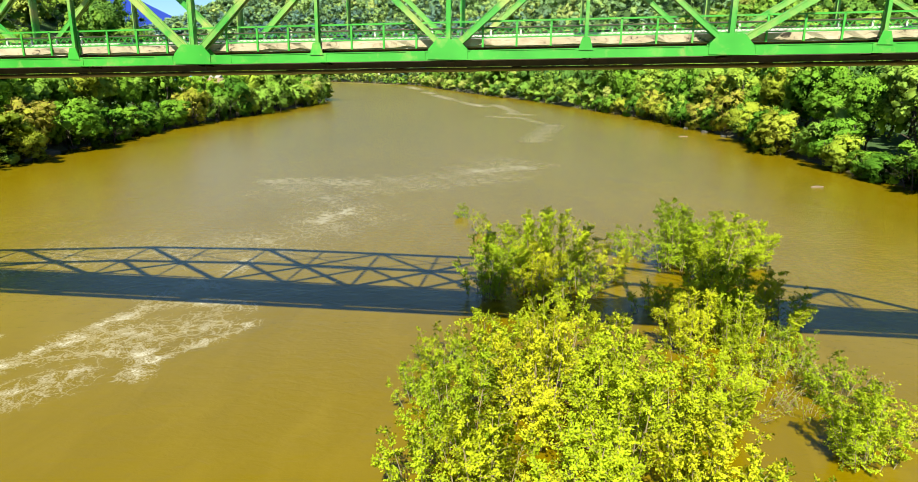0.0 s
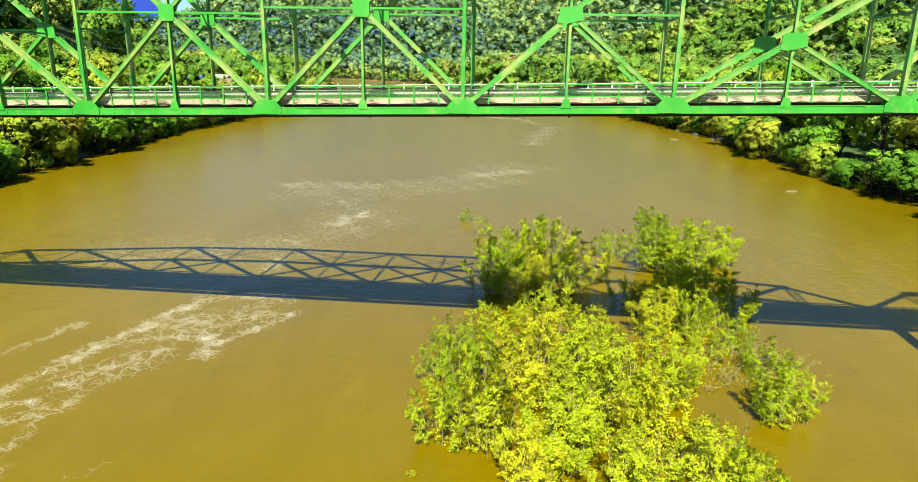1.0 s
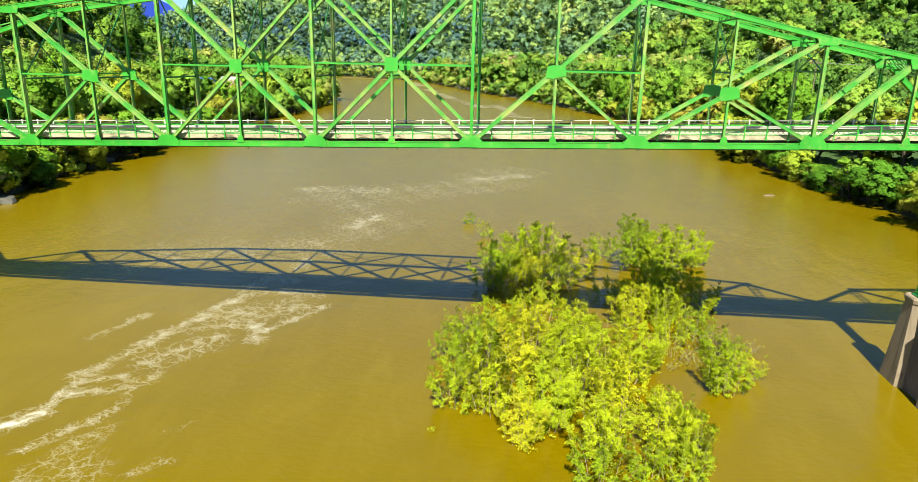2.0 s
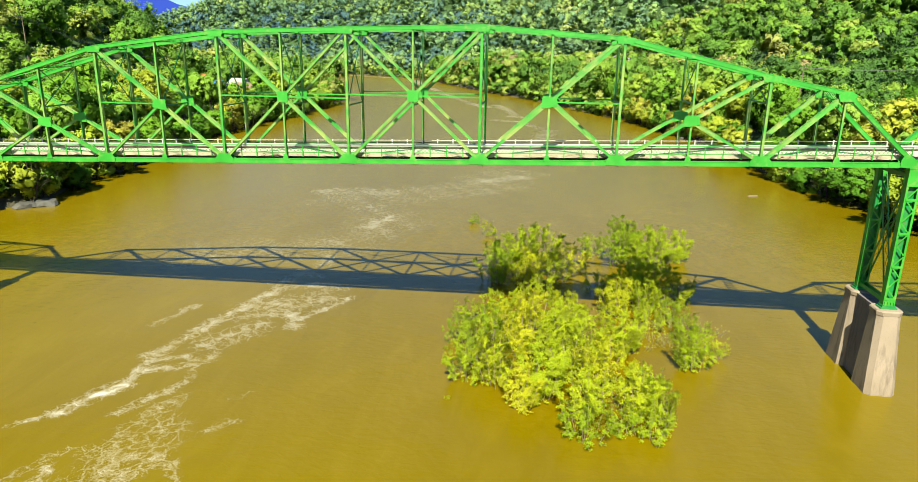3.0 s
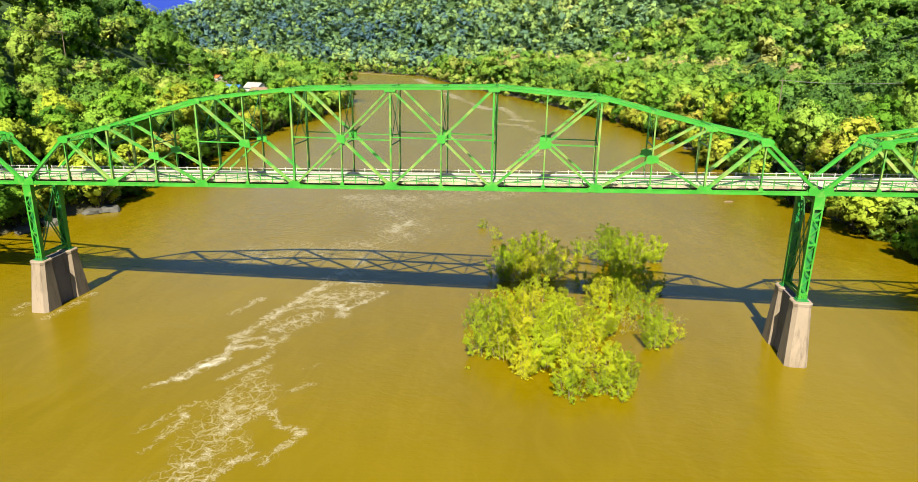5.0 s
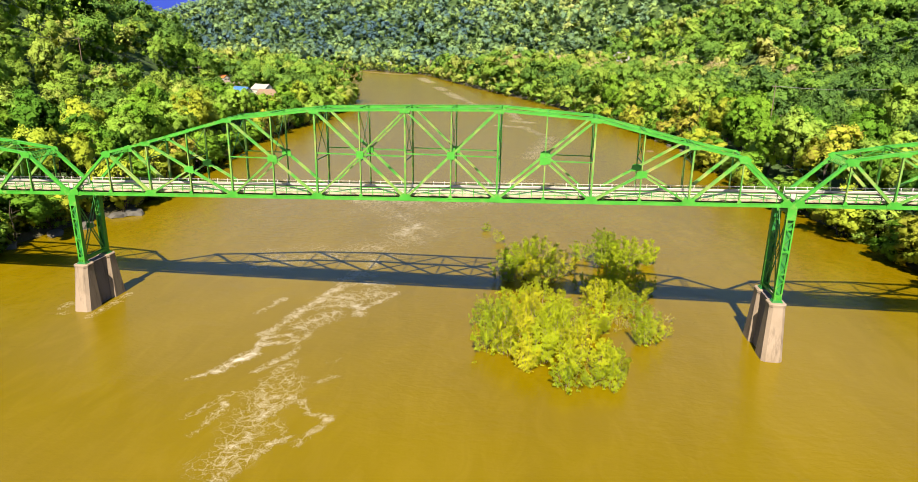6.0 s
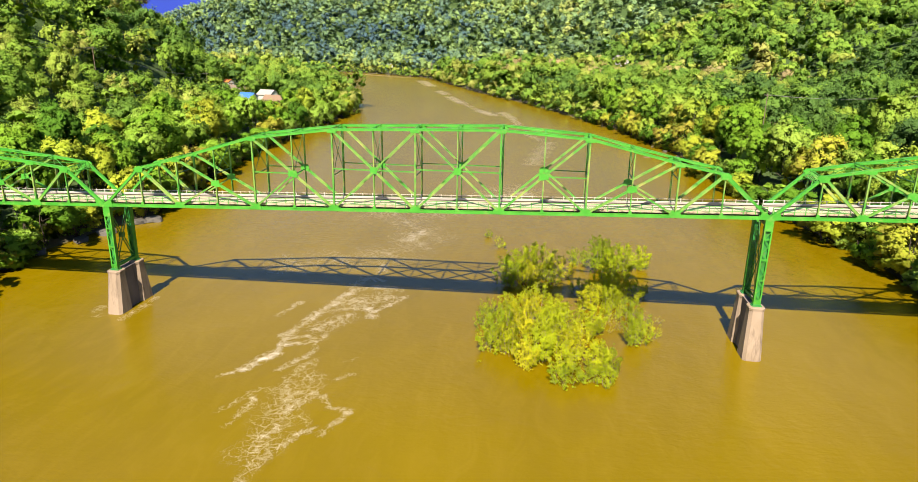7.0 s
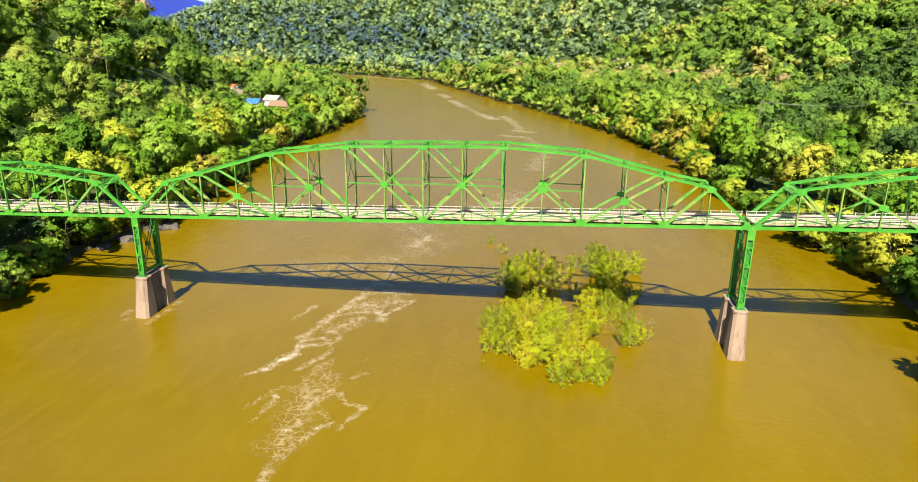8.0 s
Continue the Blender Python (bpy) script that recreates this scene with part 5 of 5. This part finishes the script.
# the far wooded ridge that closes the valley, blue haze put into its colour
def build_ridge():
    ang = np.radians(np.linspace(-75, 60, 90))
    up = np.linspace(0, 1, 8)
    A, B = np.meshgrid(ang, up, indexing="ij")
    crest = 345 - 150 * smooth_step(math.radians(-34.5), math.radians(-27), A) + 9 * wob(A * 900, A * 0, 31.0)
    r = 3000 + 500 * B
    z = -20 + (crest + 20) * B
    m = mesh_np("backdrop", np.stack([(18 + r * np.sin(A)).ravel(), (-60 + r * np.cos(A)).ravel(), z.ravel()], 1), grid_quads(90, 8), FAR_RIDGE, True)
    return tagged(new("backdrop", m), "distant wooded ridge closing the valley, haze blue in its colour", "backdrop", kind="structure")


build_ridge()


# ---- houses, poles, wires, railway and rocks ----
def house(x, y, w, d, h, rz, wall_mat, roof_mat, label, pitch=0.35):
    """A small gabled house: walls, roof with eaves, door and windows."""
    z = float(terrain(x, y)) - 0.4
    e = thing("house", (0, 0, 0), label, "house", "houses in the valley")
    g = Geo().box(-w / 2, w / 2, -d / 2, d / 2, 0, h)
    rise = w * pitch
    g.prism([Vector((-w / 2, -d / 2, h)), Vector((w / 2, -d / 2, h)), Vector((0, -d / 2, h + rise))], [Vector((-w / 2, d / 2, h)), Vector((w / 2, d / 2, h)), Vector((0, d / 2, h + rise))])
    part("wall", g, wall_mat, e)
    g = Geo()
    for s in (-1, 1):
        a, b = Vector((0, 0, h + rise + 0.1)), Vector((s * (w / 2 + 0.5), 0, h - 0.5 * pitch * 2 + 0.1))
        g.prism([a + Vector((0, -d / 2 - 0.4, 0)), b + Vector((0, -d / 2 - 0.4, 0)), b + Vector((0, -d / 2 - 0.4, 0.16)), a + Vector((0, -d / 2 - 0.4, 0.16))],
                [a + Vector((0, d / 2 + 0.4, 0)), b + Vector((0, d / 2 + 0.4, 0)), b + Vector((0, d / 2 + 0.4, 0.16)), a + Vector((0, d / 2 + 0.4, 0.16))])
    part("roof", g, roof_mat, e)
    for k in (-1, 1):
        wd = part("window", Geo().box(k * w * 0.27 - 0.6, k * w * 0.27 + 0.6, -d / 2 - 0.06, -d / 2 + 0.02, h * 0.38, h * 0.38 + 1.2), WHITE_WALL, e)
        part("pane", Geo().box(k * w * 0.27 - 0.5, k * w * 0.27 + 0.5, -d / 2 - 0.08, -d / 2 - 0.05, h * 0.38 + 0.1, h * 0.38 + 1.1), GLASS_DARK, wd)
    part("door", Geo().box(-0.5, 0.5, -d / 2 - 0.07, -d / 2 + 0.02, 0.3, 2.4), BROWN_ROOF, e)
    e.matrix_basis = pose(x, y, z, 0, 0, rz)
    return e


house(-143, 254, 6.5, 8, 4.5, 78, WHITE_WALL, BLUE_ROOF, "small white house with a bright blue sheet roof among trees")
house(-142, 278, 7, 10, 4.2, 70, WHITE_WALL, GREY_ROOF, "white house with a pale grey shingle roof among trees")
house(-129, 259, 7, 13, 4.0, 84, BROWN_ROOF, BROWN_ROOF, "low brown house with a tan shingle roof among trees")
house(-228, 404, 5, 7, 3, 60, WHITE_WALL, ORANGE_ROOF, "small shed with an orange sheet roof beside the gravel yard")
house(-196, 808, 8, 10, 5, 20, WHITE_WALL, GREY_ROOF, "white house on the far river bank")
house(-132, 764, 7, 10, 5, 60, WHITE_WALL, BROWN_ROOF, "white house with a brown roof on the far bank")
house(92, 634, 10, 14, 7, 30, WHITE_WALL, GREY_ROOF, "white house half hidden in the wooded plain")


def yard():
    """The pale gravel yard and road end below the left-hand hill."""
    pts = [(-212, 338), (-190, 336), (-184, 348), (-196, 370), (-208, 394), (-232, 400), (-228, 372), (-218, 350)]
    ring = [Vector((x, y, float(terrain(x, y)) + 0.9)) for x, y in pts]
    g = Geo().prism([p - Vector((0, 0, 1.5)) for p in ring], ring)
    return solid("road", g, GRAVEL, "pale gravel road end and yard", "road", kind="structure")


yard()


def utility_pole(x, y, h, rz):
    z = float(terrain(x, y)) - 0.5
    e = thing("utility_pole", (0, 0, 0), "weathered timber utility pole with a crossarm", "utility pole", "utility poles")
    part("pole", Geo().tube((0, 0, 0), (0, 0, h), 0.20, 0.13, 8), POLE, e)
    part("crossarm", Geo().box(-1.3, 1.3, -0.07, 0.07, h - 0.95, h - 0.80), POLE, e)
    for k in (-1.15, -0.45, 0.45, 1.15):
        part("insulator", Geo().tube((k, 0, h - 0.80), (k, 0, h - 0.62), 0.06, 0.045, 6), GREY_ROOF, e)
    e.matrix_basis = pose(x, y, z, 0, 0, rz)
    return Vector((x, y, z + h - 0.62))


def wire(a, b, sag, r=0.028):
    c = bpy.data.curves.new("wire", "CURVE")
    c.dimensions, c.bevel_depth, c.bevel_resolution = "3D", r, 1
    sp = c.splines.new("POLY")
    n = 24
    sp.points.add(n)
    for i in range(n + 1):
        t = i / n
        p = a.lerp(b, t) - Vector((0, 0, sag * 4 * t * (1 - t)))
        sp.points[i].co = (*p, 1)
    c.materials.append(WIRE)
    return tagged(new("power_line", c), "thin slack overhead wire strung between poles", "wire", "overhead wires")


left_poles = [utility_pole(x, y, top - float(terrain(x, y)) + 1.1, rz) for x, y, top, rz in ((-150, 30, 50.0, 62), (-155.8, 150, 38.2, 66), (-158.4, 240, 24.6, 72))]
utility_pole(-166, 318, 11, 30)
for a, b in zip(left_poles, left_poles[1:]):
    for k in (-1.1, 0.0, 1.1):
        wire(a + Vector((k, 0, 0)), b + Vector((k, 0, 0)), 3.5)
right_poles = [utility_pole(x, y, top - float(terrain(x, y)) + 1.1, -50) for x, y, top in ((96, 160, 26.5), (158.5, 130, 33.9))]
for a, b in zip(right_poles, right_poles[1:]):
    for k in (-1.1, 0.3, 1.1):
        wire(a + Vector((k, 0, 0)), b + Vector((k, 0, 0)), 3.0)


def railway():
    """A single track on a ballast bed behind the right bank."""
    e = thing("railway_track", (118, 130, 0), "rusty single railway track on a pale gravel bed", "railway")
    ys = np.arange(40, 260, 4.0)
    xs = 111.5 + 0.055 * (ys - 100) + 0.00025 * (ys - 100) ** 2
    zs = np.maximum.accumulate(np.full(len(ys), 8.6))
    def strip(off, half, z0, z1):
        rings = [[Vector((x + off - half * 1.25, y, z0)), Vector((x + off + half * 1.25, y, z0)), Vector((x + off + half, y, z1)), Vector((x + off - half, y, z1))] for x, y in zip(xs, ys)]
        return Geo().chain(rings)
    part("ballast_bed", strip(0, 2.6, float(zs[0]) - 5.0, float(zs[0]) + 0.2), GRAVEL, e)
    for k in (-0.72, 0.72):
        part("rail", strip(k, 0.05, float(zs[0]) + 0.30, float(zs[0]) + 0.48), RUST_RAIL, e)
    rng = random.Random(3)
    g = Geo()
    for y in np.arange(60, 230, 0.75):
        x = 111.5 + 0.055 * (y - 100) + 0.00025 * (y - 100) ** 2
        g.box(x - 1.3, x + 1.3, y - 0.12, y + 0.12, 8.72, 8.90 + rng.uniform(0, 0.03))
    tagged(part("sleepers", g, POLE, e), kind="stuff")


railway()


def rock(x, y, sx, sy, sz, rz, seed, label, z=None, mat=ROCK):
    rng = np.random.default_rng(seed)
    bm = bmesh.new()
    bmesh.ops.create_icosphere(bm, subdivisions=2, radius=1.0)
    for v in bm.verts:
        n = noise.noise(v.co * 1.6 + Vector((seed, 0, 0))) * 0.35 + noise.noise(v.co * 4.0 + Vector((0, seed, 0))) * 0.12
        v.co *= 1 + n
        v.co.z = max(min(v.co.z, 0.55), -0.8)
        v.co = Vector((v.co.x * sx, v.co.y * sy, v.co.z * sz))
    m = bpy.data.meshes.new("rock")
    bm.to_mesh(m)
    bm.free()
    m.materials.append(mat)
    ob = tagged(new("rock", m), label, "rock", "rocks along the banks")
    ob.matrix_basis = pose(x, y, 0.15 if z is None else z, 0, 0, rz)
    return ob


GREY_ROCK = "grey weathered rock slab at the water's edge"
for k, (x, y, sx, sy, sz) in enumerate([(-75.0, 51, 2.4, 1.8, 1.5), (-77, 48.5, 2.0, 1.6, 1.3), (-78.5, 39, 2.4, 1.8, 1.6), (-80.5, 33, 1.8, 1.5, 1.3), (-83.5, 24, 2.2, 1.6, 1.5), (-85.0, 86, 2.6, 1.8, 1.6), (-86.8, 96, 2.0, 1.6, 1.3), (-82.5, 15, 1.6, 1.4, 1.2), (71, 178, 1.2, 0.8, 0.7), (68, 190, 0.9, 0.8, 1.1), (65.5, 205, 1.1, 0.8, 0.8), (-80.2, 68, 1.8, 1.4, 1.3)]):
    rock(x, y, sx, sy, sz, 37 * k, k + 1, GREY_ROCK)
rock(64.0, 88.0, 1.3, 0.32, 0.42, 15, 40, "pale stranded driftwood log awash in the river", 0.02, POLE)
rock(58.6, 175.0, 1.5, 0.34, 0.42, 5, 41, "pale stranded driftwood log awash in the river", 0.02, POLE)


def lattice_mast(x, y, h):
    z = float(terrain(x, y))
    e = thing("lattice_mast", (x, y, z), "pale steel lattice power mast rising from the hillside woods", "mast")
    for sx, sy in ((-1, -1), (1, -1), (1, 1), (-1, 1)):
        part("leg", Geo().beam((x + 3 * sx, y + 3 * sy, z), (x + 0.6 * sx, y + 0.6 * sy, z + h), 0.35, 0.35), GALV, e)
    for k in range(6):
        f0, f1 = k / 6, (k + 1) / 6
        r0, r1 = 3 - 2.4 * f0, 3 - 2.4 * f1
        part("brace", Geo().beam((x - r0, y - r0, z + h * f0), (x + r1, y - r1, z + h * f1), 0.2, 0.2), GALV, e)
    for f in (0.78, 0.92):
        part("arm", Geo().beam((x - 6, y, z + h * f), (x + 6, y, z + h * f), 0.4, 0.4), GALV, e)


lattice_mast(-330, 1120, 42)
